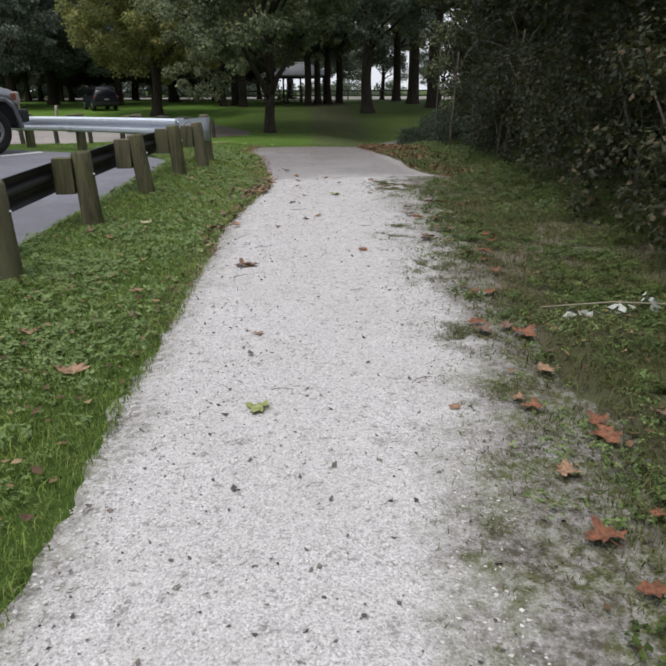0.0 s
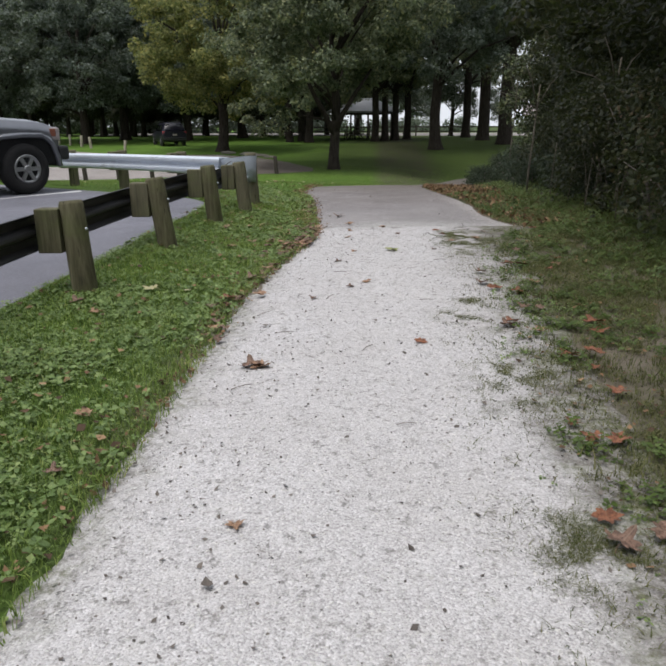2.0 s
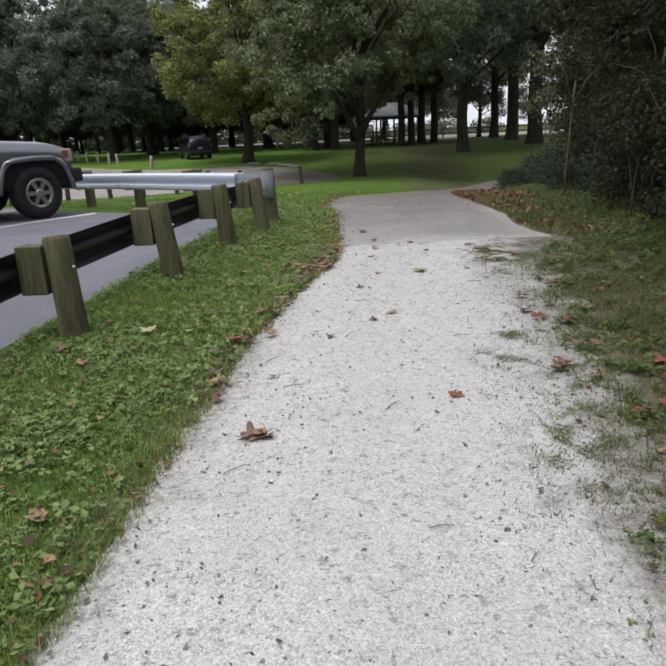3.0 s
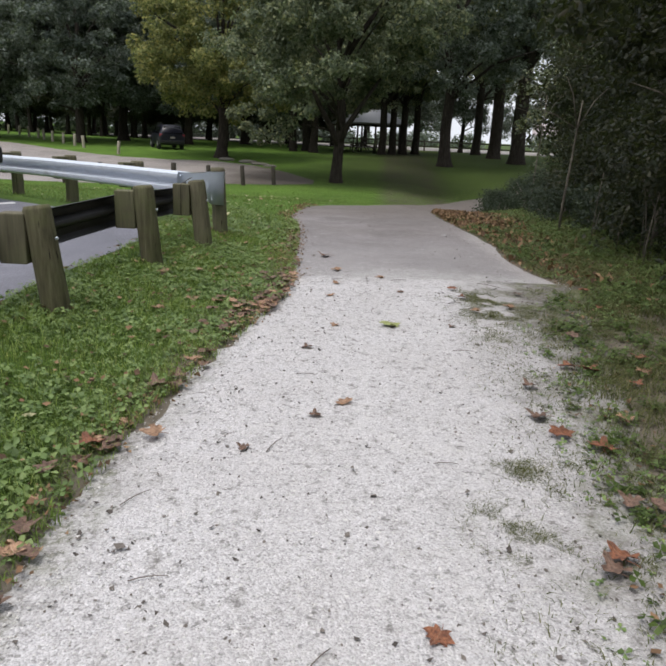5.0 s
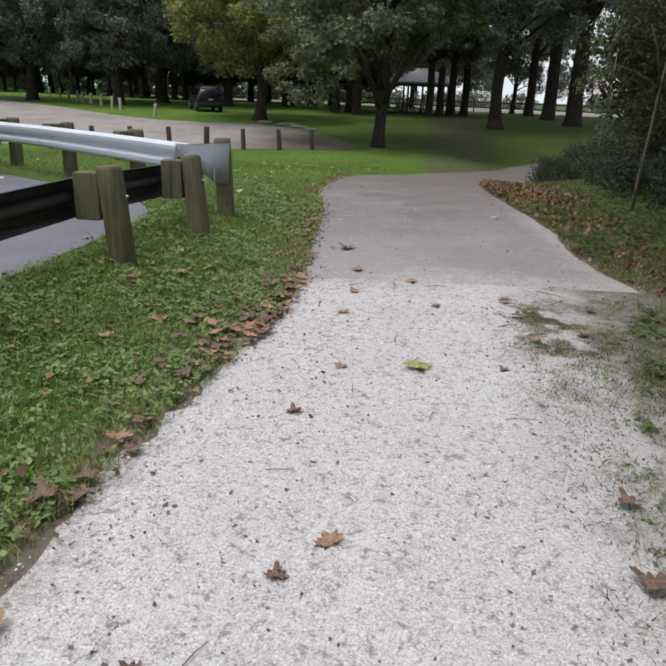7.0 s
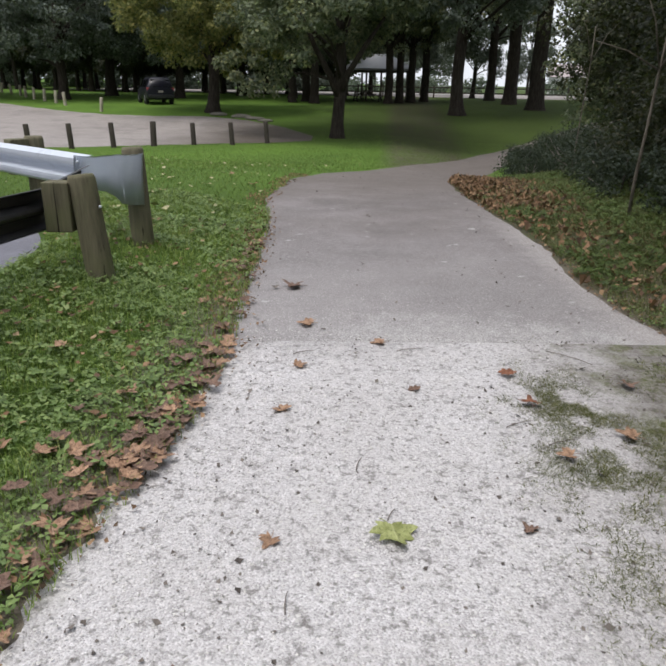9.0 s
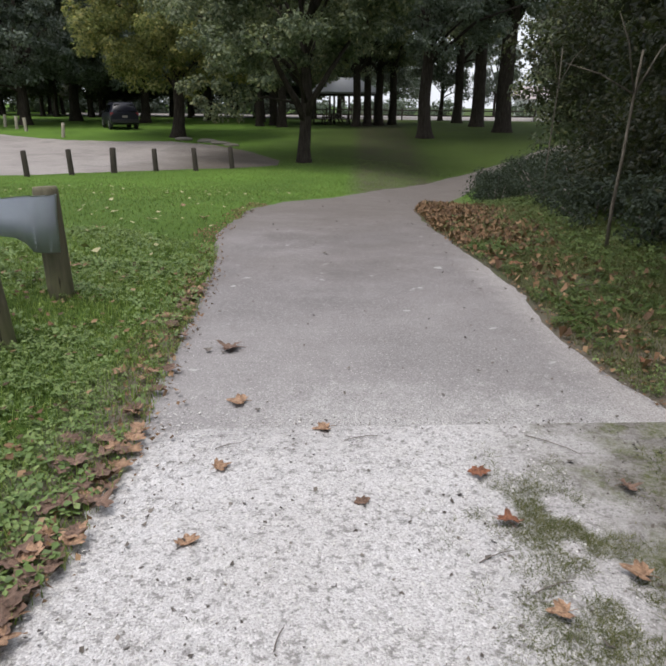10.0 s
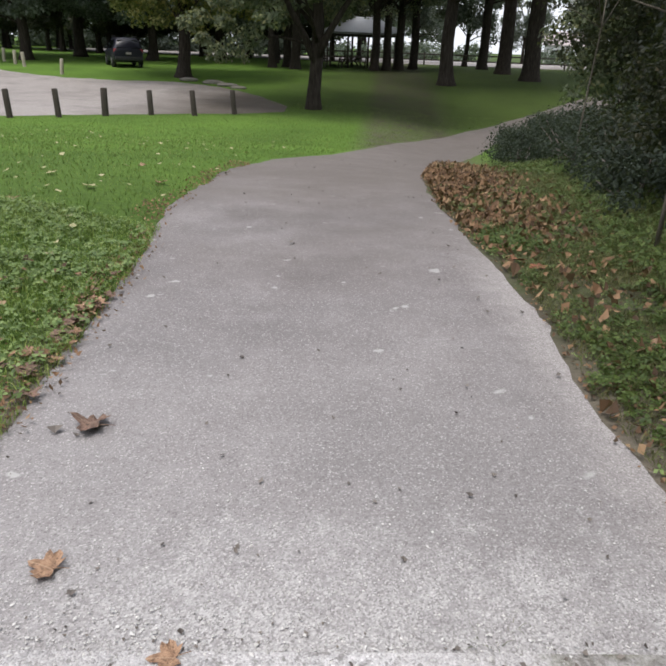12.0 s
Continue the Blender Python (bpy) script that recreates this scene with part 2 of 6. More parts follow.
def dark_steel_material():
    k = Nodes("near_black_steel")
    c = k.mix(k.noise(5, 6, 0.7), (0.02, 0.02, 0.021), (0.055, 0.053, 0.052))
    c = k.mix(k.remap(k.noise(18, 5), 0.6, 0.75, 0, 0.5), c, (0.07, 0.06, 0.05))
    k.bump(k.noise(40, 3), 0.1, 0.003)
    return k.done(c, 0.5, 0.3, 0.4)


def glass_material():
    k = Nodes("tinted_car_glass")
    k.b.inputs["Coat Weight"].default_value = 0.3
    return k.done((0.012, 0.014, 0.016), 0.06, 0, 0.6)


def paint_material(name, a, metal=0.5, rough=0.28, coat=0.5):
    k = Nodes(name)
    c = k.mix(k.remap(k.noise(1.6, 5), 0.4, 0.7, 0, 0.3), a, tuple(v * 0.75 for v in a))
    k.b.inputs["Coat Weight"].default_value = coat
    k.b.inputs["Coat Roughness"].default_value = 0.12
    k.bump(k.noise(400, 1), 0.02, 0.001)
    return k.done(c, rough, metal, 0.5)


GRAVEL = gravel_material()
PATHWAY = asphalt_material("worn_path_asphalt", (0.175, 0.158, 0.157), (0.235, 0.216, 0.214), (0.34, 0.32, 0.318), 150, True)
LOT = asphalt_material("parking_asphalt", (0.135, 0.135, 0.16), (0.185, 0.185, 0.215), (0.23, 0.23, 0.26))
ROAD = asphalt_material("gravelled_road", (0.25, 0.225, 0.21), (0.32, 0.29, 0.275), (0.37, 0.34, 0.32), 120)
PARKROAD = asphalt_material("gravelled_park_road", (0.25, 0.225, 0.21), (0.32, 0.29, 0.275), (0.37, 0.34, 0.32), 120, False, True)
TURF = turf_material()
POST = wood_post_material()
OLDPOST = plain("weathered_grey_wood", (0.04, 0.032, 0.026), (0.085, 0.07, 0.058), 6, 0.9)
PALEPOST = plain("pale_worn_wood", (0.32, 0.28, 0.21), (0.46, 0.42, 0.34), 6, 0.9)
STEEL = galvanised_material()
DARKSTEEL = dark_steel_material()
BARK = bark_material("grey_brown_bark", (0.045, 0.037, 0.03), (0.095, 0.082, 0.07))
BARK2 = bark_material("pale_bark", (0.17, 0.15, 0.12), (0.30, 0.27, 0.23))
LEAF_OLIVE = leaf_material("olive_leaves", [(0.12, (0.0494, 0.0676, 0.0454)), (0.42, (0.1373, 0.1690, 0.1059)), (0.68, (0.2471, 0.2795, 0.1786)), (0.88, (0.3981, 0.3900, 0.1892)), (1, (0.5217, 0.3510, 0.1362))], 0.5)
# darker version of the grey-green leaves, with the tree shade in the colour
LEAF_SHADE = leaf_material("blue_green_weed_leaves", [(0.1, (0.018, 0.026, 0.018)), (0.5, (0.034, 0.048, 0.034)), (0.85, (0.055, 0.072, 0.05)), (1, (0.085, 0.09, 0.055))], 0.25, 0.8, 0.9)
LEAF_YELLOW = leaf_material("yellow_green_leaves", [(0.1, (0.0604, 0.0812, 0.0335)), (0.4, (0.1670, 0.1960, 0.0670)), (0.7, (0.3175, 0.3147, 0.1089)), (0.9, (0.5080, 0.4368, 0.1429)), (1, (0.5715, 0.2520, 0.0837))], 0.5)
LEAF_BLUE = leaf_material("grey_green_leaves", [(0.15, (0.0406, 0.0572, 0.0483)), (0.5, (0.1093, 0.1365, 0.1126)), (0.8, (0.2239, 0.2600, 0.2223)), (1, (0.3529, 0.3705, 0.3248))], 0.5)
# leaf colour taken nearly to black to carry the thicket's deep shade
LEAF_DARK = leaf_material("shade_darkened_leaves", [(0.15, (0.0063, 0.0099, 0.0036)), (0.5, (0.0158, 0.0225, 0.00765)), (0.8, (0.034, 0.034, 0.0125)), (1.0, (0.075, 0.05, 0.018))], 0.25)
LEAF_BUSH = leaf_material("mixed_bush_leaves", [(0.1, (0.014, 0.0208, 0.00829)), (0.4, (0.0382, 0.049, 0.0224)), (0.68, (0.0701, 0.0765, 0.0351)), (0.85, (0.109, 0.0704, 0.0382)), (1, (0.128, 0.0612, 0.0319))], 0.25, 0.6, 0.9)
GRASS = leaf_material("grass_blades", [(0.05, (0.069, 0.105, 0.0286)), (0.4, (0.127, 0.2, 0.0442)), (0.7, (0.196, 0.289, 0.065)), (0.9, (0.299, 0.315, 0.117)), (1, (0.414, 0.336, 0.208))], 0.3, 0.6, 1.2)
VERGE = leaf_material("verge_blades", [(0.05, (0.0848, 0.1265, 0.0299)), (0.4, (0.1697, 0.2622, 0.0523)), (0.7, (0.2833, 0.3979, 0.0842)), (0.9, (0.4508, 0.4697, 0.1686)), (1, (0.6780, 0.5415, 0.2992))], 0.3, 0.6, 1.2)
CLOVER = leaf_material("clover_leaves", [(0.1, (0.0775, 0.1243, 0.0360)), (0.5, (0.1555, 0.2417, 0.0689)), (0.85, (0.2668, 0.3500, 0.1224)), (1, (0.3781, 0.4161, 0.1803))], 0.25, 0.5, 1.5)
WEED = leaf_material("leafy_weeds", [(0.1, (0.0374, 0.0620, 0.0150)), (0.5, (0.0782, 0.1240, 0.0272)), (0.85, (0.1292, 0.1798, 0.0476)), (1, (0.1904, 0.2046, 0.0816))], 0.3, 0.55, 1.5)
DRYGRASS = leaf_material("dull_dry_grass", [(0.05, (0.055, 0.066, 0.022)), (0.45, (0.105, 0.118, 0.041)), (0.8, (0.175, 0.175, 0.068)), (1, (0.27, 0.235, 0.11))], 0.25, 0.7, 1.5)
LITTER = leaf_material("brown_leaf_litter", [(0.08, (0.045, 0.030, 0.020)), (0.35, (0.12, 0.072, 0.043)), (0.62, (0.235, 0.135, 0.075)), (0.85, (0.36, 0.235, 0.135)), (1, (0.47, 0.37, 0.24))], 0.12, 0.8, 3)
DEBRIS = leaf_material("dark_debris", [(0.1, (0.07, 0.06, 0.055)), (0.6, (0.16, 0.14, 0.125)), (1.0, (0.26, 0.23, 0.2))], 0.0, 0.9, 3)
CHIPS = leaf_material("loose_stone_chips", [(0.1, (0.34, 0.33, 0.32)), (0.5, (0.55, 0.54, 0.52)), (1, (0.75, 0.73, 0.71))], 0.0, 0.9, 3)
TWIG = plain("grey_twig", (0.14, 0.12, 0.105), (0.26, 0.225, 0.195), 30, 0.9)
LEAF_TAN = dead_leaf("tan_dead_leaf", (0.19, 0.11, 0.07), (0.52, 0.33, 0.21), (0.55, 0.40, 0.28))
LEAF_RUST = dead_leaf("rust_dead_leaf", (0.12, 0.055, 0.04), (0.40, 0.17, 0.09), (0.36, 0.22, 0.14))
LEAF_BROWN = dead_leaf("brown_dead_leaf", (0.10, 0.065, 0.05), (0.30, 0.19, 0.14), (0.32, 0.24, 0.18))
LEAF_LIME = dead_leaf("lime_fallen_leaf", (0.22, 0.25, 0.075), (0.47, 0.50, 0.22), (0.60, 0.62, 0.34))
LEAF_PALE = plain("pale_fallen_leaf", (0.34, 0.31, 0.15), (0.5, 0.46, 0.27), 18, 0.6, 0, 0.4, 120)
WHITE_LINE = plain("worn_white_line_paint", (0.55, 0.55, 0.55), (0.72, 0.72, 0.72), 8, 0.8)
TRUCK = paint_material("grey_metallic_paint", (0.18, 0.187, 0.205), 0.55)
NAVY = paint_material("dark_navy_paint", (0.006, 0.006, 0.016), 0.0, 0.4, 0.1)
RUBBER = plain("tyre_rubber", (0.012, 0.012, 0.012), (0.022, 0.021, 0.02), 20, 0.9)
ALLOY = plain("alloy_rim", (0.30, 0.30, 0.30), (0.42, 0.42, 0.41), 14, 0.35, 0.8, 0.05)
BLACK = plain("black_plastic", (0.02, 0.02, 0.021), (0.035, 0.035, 0.036), 30, 0.6)
# near black: the shade inside the wheel openings is put into the colour
RECESS_SHADE = plain("recess_shade_black", (0.004, 0.004, 0.004), (0.008, 0.008, 0.008), 10, 0.9)
GLASS = glass_material()
AMBER = plain("amber_lens", (0.22, 0.08, 0.05), (0.3, 0.12, 0.08), 30, 0.25, 0, 0.05)
LENS = plain("clear_lamp_lens", (0.33, 0.28, 0.27), (0.45, 0.4, 0.39), 30, 0.15, 0, 0.05)
REDLENS = plain("red_tail_lens", (0.30, 0.05, 0.06), (0.4, 0.09, 0.1), 30, 0.2, 0, 0.05)
POLE = plain("pale_grey_pole_paint", (0.55, 0.57, 0.55), (0.66, 0.68, 0.66), 3, 0.6)
ROOF = plain("pale_metal_roof", (0.30, 0.305, 0.31), (0.40, 0.405, 0.41), 2, 0.5, 0.2)
PLANK = plain("dark_picnic_wood", (0.05, 0.04, 0.035), (0.1, 0.085, 0.07), 8, 0.85)
SIDING = plain("white_siding", (0.72, 0.71, 0.70), (0.82, 0.81, 0.80), 1, 0.7)
ROOFRED = plain("dull_red_roofing", (0.36, 0.31, 0.30), (0.44, 0.38, 0.37), 2, 0.8)
STONE = plain("pale_edge_stone", (0.17, 0.155, 0.13), (0.26, 0.24, 0.21), 9, 0.9)
FLOWER = plain("dry_white_seed_leaf", (0.5, 0.52, 0.47), (0.62, 0.64, 0.6), 20, 0.8)


# ---------------------------------------------------------------- mesh helpers
def smooth(a, b, v):
    u = np.clip((v - a) / (b - a), 0, 1)
    return u * u * (3 - 2 * u)


def ground(x, y):
    """The lie of the land: level by the path, a dip along the far road, a rise under the far trees."""
    x, y = np.asarray(x, float), np.asarray(y, float)
    return (-0.98 * smooth(15, 35, y) + 0.95 * smooth(41, 58, y) + 0.33 * smooth(56, 74, y)
            + 0.18 * smooth(5, 12, y) * (1 - smooth(17, 30, y)) * smooth(0.9, 2.2, -x)
            + 0.35 * smooth(3.0, 6.5, x) * (1 - smooth(24, 34, y))
            - 0.42 * smooth(0.3, 4.0, x) * smooth(20, 31, y) * (1 - smooth(40, 52, y)))


def gz(x, y):
    return float(ground(x, y))


def soup(name, verts, faces, material, smooth_=False):
    """A mesh from arrays: vertices (n, 3) and faces (m, 3 or 4)."""
    verts, faces = np.asarray(verts, np.float32), np.asarray(faces, np.int32)
    me = bpy.data.meshes.new(name)
    m, k = faces.shape
    me.vertices.add(len(verts)), me.loops.add(m * k), me.polygons.add(m)
    me.vertices.foreach_set("co", verts.ravel())
    me.loops.foreach_set("vertex_index", faces.ravel())
    me.polygons.foreach_set("loop_start", np.arange(0, m * k, k, dtype=np.int32))
    me.polygons.foreach_set("use_smooth", np.full(m, smooth_))
    me.materials.append(material)
    me.update(calc_edges=True)
    return me


def part(name, bm, material, parent, label=""):
    """Links a bmesh or a mesh as one object under a thing or a part."""
    if isinstance(bm, bpy.types.Mesh):
        me = bm
    else:
        me = bpy.data.meshes.new(name)
        bm.normal_update()
        bm.to_mesh(me)
        bm.free()
        me.materials.append(material)
    ob = new(name, me)
    ob.parent = parent
    return tagged(ob, label)


def thing(name, at, label, category, group="", rz=0.0, kind=""):
    ob = new(name)
    ob.matrix_basis = pose(*at, 0, 0, rz)
    return tagged(ob, label, category, group, kind)


def structure(name, mesh, label, category):
    return tagged(new(name, mesh), label, category, "", "structure")


def box(bm, centre, size, bevel=0.0, m=None):
    r = bmesh.ops.create_cube(bm, size=1, matrix=(m or Matrix()) @ Matrix.LocRotScale(centre, None, size))
    if bevel:
        edges = list({e for v in r["verts"] for e in v.link_edges})
        bmesh.ops.bevel(bm, geom=edges, offset=bevel, segments=2, affect="EDGES", profile=0.6)
    return bm


def tube(bm, points, radii, seg=12, cap=True, wobble=0.0, squash=(1, 1)):
    """A tapered round tube along points."""
    rings, pts = [], [Vector(p) for p in points]
    side = Vector((1, 0, 0))
    for i, p in enumerate(pts):
        d = (pts[min(i + 1, len(pts) - 1)] - pts[max(i - 1, 0)]).normalized()
        ref = side if abs(d.dot(side)) < 0.9 else Vector((0, 1, 0))
        u = d.cross(ref).normalized()
        v = d.cross(u)
        ring = []
        for k in range(seg):
            a = 2 * math.pi * k / seg
            w = 1 + wobble * noise.noise(p * 0.7 + Vector((math.cos(a), math.sin(a), 0)) * 1.5)
            ring.append(bm.verts.new(p + (u * math.cos(a) * squash[0] + v * math.sin(a) * squash[1]) * radii[i] * w))
        rings.append(ring)
    for a, b in zip(rings, rings[1:]):
        for k in range(seg):
            f = bm.faces.new((a[k], a[(k + 1) % seg], b[(k + 1) % seg], b[k]))
            f.smooth = True
    if cap:
        bm.faces.new(rings[0][::-1]), bm.faces.new(rings[-1])
    return bm


def lathe(bm, profile, seg=20, m=None):
    """A round body about z from (radius, height) pairs."""
    m = m or Matrix()
    rings = [[bm.verts.new(m @ Vector((r * math.cos(2 * math.pi * k / seg), r * math.sin(2 * math.pi * k / seg), z))) for k in range(seg)] for r, z in profile]
    for a, b in zip(rings, rings[1:]):
        for k in range(seg):
            f = bm.faces.new((a[k], a[(k + 1) % seg], b[(k + 1) % seg], b[k]))
            f.smooth = True
    bm.faces.new(rings[0][::-1]), bm.faces.new(rings[-1])
    return bm


def sweep(bm, profile, path, closed=True):
    """Profile points (side, up) carried along a level path; side points to the right of the way."""
    rows = []
    pts = [Vector(p) for p in path]
    for i, p in enumerate(pts):
        d = pts[min(i + 1, len(pts) - 1)] - pts[max(i - 1, 0)]
        d.z = 0
        d.normalize()
        s = Vector((d.y, -d.x, 0))
        rows.append([bm.verts.new(p + s * a + Vector((0, 0, b))) for a, b in profile])
    n = len(profile)
    for a, b in zip(rows, rows[1:]):
        for k in range(n if closed else n - 1):
            bm.faces.new((a[k], b[k], b[(k + 1) % n], a[(k + 1) % n]))
    if closed:
        bm.faces.new(rows[0]), bm.faces.new(rows[-1][::-1])
    return bm


def ribbon(name, left, right, material, across, step, lift, ragged=0.0, bow=0.0):
    """A ground strip between two edge lines, with uneven edges, laid on the land."""
    def resample(line, n):
        p = np.array(line, float)
        d = np.r_[0, np.cumsum(np.linalg.norm(np.diff(p, axis=0), axis=1))]
        s = np.linspace(0, d[-1], n)
        return np.c_[np.interp(s, d, p[:, 0]), np.interp(s, d, p[:, 1])]
    n = max(4, int(np.linalg.norm(np.diff(np.array(left), axis=0), axis=1).sum() / step))
    a, b = resample(left, n), resample(right, n)
    for k in range(3):
        a[1:-1], b[1:-1] = (a[:-2] + 2 * a[1:-1] + a[2:]) / 4, (b[:-2] + 2 * b[1:-1] + b[2:]) / 4
    wob = np.array([[noise.noise(Vector((p[0] * 1.1, p[1] * 1.1, 3))) + 0.6 * noise.noise(Vector((p[0] * 5, p[1] * 5, 7))) + 0.35 * noise.noise(Vector((p[0] * 14, p[1] * 14, 9))) for p in q] for q in (a, b)])
    way = b - a
    way /= np.linalg.norm(way, axis=1)[:, None]
    a, b = a + way * (wob[0] * ragged)[:, None], b + way * (wob[1] * ragged)[:, None]
    s = np.linspace(0, 1, across)
    xy = a[:, None] * (1 - s)[None, :, None] + b[:, None] * s[None, :, None]
    z = ground(xy[..., 0], xy[..., 1]) + lift * np.clip(np.minimum(s, 1 - s) * 12, 0.25, 1)[None, :] + bow * (4 * s * (1 - s))[None, :]
    verts = np.dstack([xy, z]).reshape(-1, 3)
    i = np.arange(n - 1)[:, None] * across + np.arange(across - 1)[None]
    faces = np.stack([i, i + 1, i + across + 1, i + across], -1).reshape(-1, 4)
    return soup(name, verts, faces, material, True)


# ---------------------------------------------------------------- ground, path, road
def axis(inner, fine, outer):
    a, b = inner
    far = np.geomspace(0.4, outer, 46)
    return np.r_[(a - far)[::-1], np.arange(a, b, fine), b + far]


def build_ground():
    xs, ys = axis((-15, 9), 0.22, 1800), axis((-3, 46), 0.3, 1800)
    X, Y = np.meshgrid(xs, ys)
    Z = ground(X, Y)
    near = (np.abs(X) < 40) & (Y < 80)
    bump = np.array([noise.noise(Vector((x * 0.6, y * 0.6, 1))) for x, y in zip(X.ravel(), Y.ravel())]).reshape(X.shape)
    Z = Z + bump * np.where(near & (X > 3.6) & (Y < 16), 0.05, 0.0)
    w = len(xs)
    i = np.arange(len(ys) - 1)[:, None] * w + np.arange(w - 1)[None]
    faces = np.stack([i, i + 1, i + w + 1, i + w], -1).reshape(-1, 4)
    return structure("ground", soup("ground", np.dstack([X, Y, Z]).reshape(-1, 3), faces, TURF, True), "grassy park ground with clover, bare soil and tree shade in its colour", "ground")


build_ground()
ASPH_L = [(-0.38, 11.6), (-0.58, 13.2), (-0.66, 14.2), (-0.84, 15.6), (-1.14, 17.3), (-1.25, 20.9), (-0.9, 23.3), (0.1, 25.2), (0.7, 27.6), (1.5, 31.6), (2.8, 35.4), (4.6, 39.5), (7.0, 43.5), (12, 50), (18, 57)]
ASPH_R = [(2.6, 11.75), (2.35, 12.4), (2.2, 13.3), (2.22, 14.4), (2.15, 15.4), (1.95, 16.8), (1.79, 18.5), (1.76, 21.2), (2.15, 24.5), (3.0, 28.5), (4.45, 33.2), (5.8, 37.6), (8.2, 42.0), (13.5, 49), (20, 56)]
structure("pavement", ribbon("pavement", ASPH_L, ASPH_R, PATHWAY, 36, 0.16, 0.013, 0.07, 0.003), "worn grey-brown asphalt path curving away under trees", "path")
GRAV_L = [(-0.72, -4), (-0.66, 2.0), (-0.66, 5.6), (-0.70, 7.6), (-0.55, 9.0), (-0.36, 10.6), (-0.40, 11.66)]
GRAV_R = [(1.35, -4), (1.45, 1.5), (1.6, 3.6), (1.75, 5.6), (1.9, 7.6), (2.15, 9.0), (2.5, 10.6), (2.8, 11.95)]
structure("path", ribbon("path", GRAV_L, GRAV_R, GRAVEL, 56, 0.06, 0.02, 0.13, 0.004), "pale crushed limestone footpath with scattered dark debris", "path")
LOT_E = [(-2.55, -8), (-2.55, 6.8), (-2.42, 9.0), (-2.32, 11.5), (-2.36, 13.2), (-2.85, 14.1), (-4.0, 14.85), (-5.6, 15.7), (-8.0, 17.3), (-14, 21.3), (-26, 29.0)]
LOT_W = [(-16, -8), (-17, -6), (-18, -4), (-19, -1), (-20, 2), (-21, 5), (-22, 8), (-23, 11), (-24, 14), (-26, 18), (-30, 26)]
structure("parking_lot", ribbon("parking_lot", LOT_E, LOT_W, LOT, 30, 0.25, 0.02, 0.05), "bluish grey asphalt parking lot with worn markings", "parking lot")
structure("line_marking", ribbon("line_marking", [(-7.65, 10.7), (-6.45, 13.4), (-5.55, 15.4)], [(-7.54, 10.66), (-6.34, 13.36), (-5.44, 15.36)], WHITE_LINE, 3, 0.3, 0.027, 0.01), "worn white painted parking line on asphalt", "line")
ROAD_N = [(-3.0, 40.2), (-4.6, 38.6), (-6.2, 37.8), (-9.0, 36.2), (-11.6, 34.3), (-14.5, 33.4), (-20, 34.0), (-30, 38.5), (-45, 50), (-75, 78), (-110, 115)]
ROAD_F = [(-3.2, 42.8), (-5.0, 46.0), (-7.2, 48.4), (-10.5, 50.0), (-14.5, 49.6), (-18.5, 50.4), (-22, 52.2), (-31, 58), (-45, 70), (-75, 102), (-110, 142)]
structure("road", ribbon("road", ROAD_N, ROAD_F, PARKROAD, 24, 0.5, 0.03, 0.25), "pale gravelled park road widening beyond wooden posts", "road")
structure("far_road", ribbon("far_road", [(-40, 92), (0, 86), (40, 80), (90, 70)], [(-40, 118), (0, 118), (40, 116), (90, 104)], ROAD, 12, 2.0, 0.05, 0.2), "pale far road beyond the trees", "road")


# ---------------------------------------------------------------- guard rail
W_BEAM = [(0.0, 0.155), (0.030, 0.150), (0.078, 0.118), (0.083, 0.085), (0.080, 0.060), (0.012, 0.022), (0.004, 0.0), (0.012, -0.022), (0.080, -0.060), (0.083, -0.085), (0.078, -0.118), (0.030, -0.150), (0.0, -0.155)]
W_CLOSED = W_BEAM + [(a - 0.006, b * 0.985) for a, b in W_BEAM[::-1]]


def rail_post(parent, x, y, top, lean=(0.0, 0.0), r=0.105, label=""):
    z0 = gz(x, y)
    bm = bmesh.new()
    hh = top
    pts = [(x + lean[0] * h, y + lean[1] * h, z0 + h) for h in (-0.35, 0.0, 0.3, 0.6, hh - 0.03, hh)]
    tube(bm, pts, [r * 1.03, r * 1.02, r, r * 0.985, r * 0.97, r * 0.86], 20, True, 0.03)
    return part("post", bm, POST, parent, label)


def spacer(parent, x, y, way, top, depth=0.2):
    """The block between a post and the rail; way is the unit vector from post to rail."""
    bm = bmesh.new()
    ang = math.atan2(way[1], way[0])
    m = pose(x, y, gz(x, y) + top - 0.185) @ Matrix.Rotation(ang, 4, "Z")
    box(bm, (0.095 + depth / 2, 0, 0), (depth, 0.155, 0.37), 0.012, m)
    return part("spacer_block", bm, POST, parent)


def bolt(parent, x, y, z, way):
    bm = bmesh.new()
    ang = math.atan2(way[1], way[0])
    m = pose(x, y, z) @ Matrix.Rotation(ang, 4, "Z") @ Matrix.Rotation(math.pi / 2, 4, "Y")
    lathe(bm, [(0.012, -0.004), (0.012, 0.005), (0.009, 0.008), (0.008, 0.014)], 10, m)
    return part("bolt", bm, STEEL, parent)


POSTS = [(-2.25, 1.55), (-2.2, 3.45), (-2.12, 5.36), (-2.06, 7.42), (-1.89, 9.32), (-1.78, 11.2), (-1.62, 12.65)]
LEANS = [(0, 0), (-0.02, 0), (-0.04, 0), (-0.08, 0.05), (-0.14, 0.02), (-0.09, -0.02), (-0.12, 0.04)]
near_rail = thing("guard_rail", (0, 0, 0), "dark steel guard rail on round wooden posts along the lot", "guard rail", "guard rails")
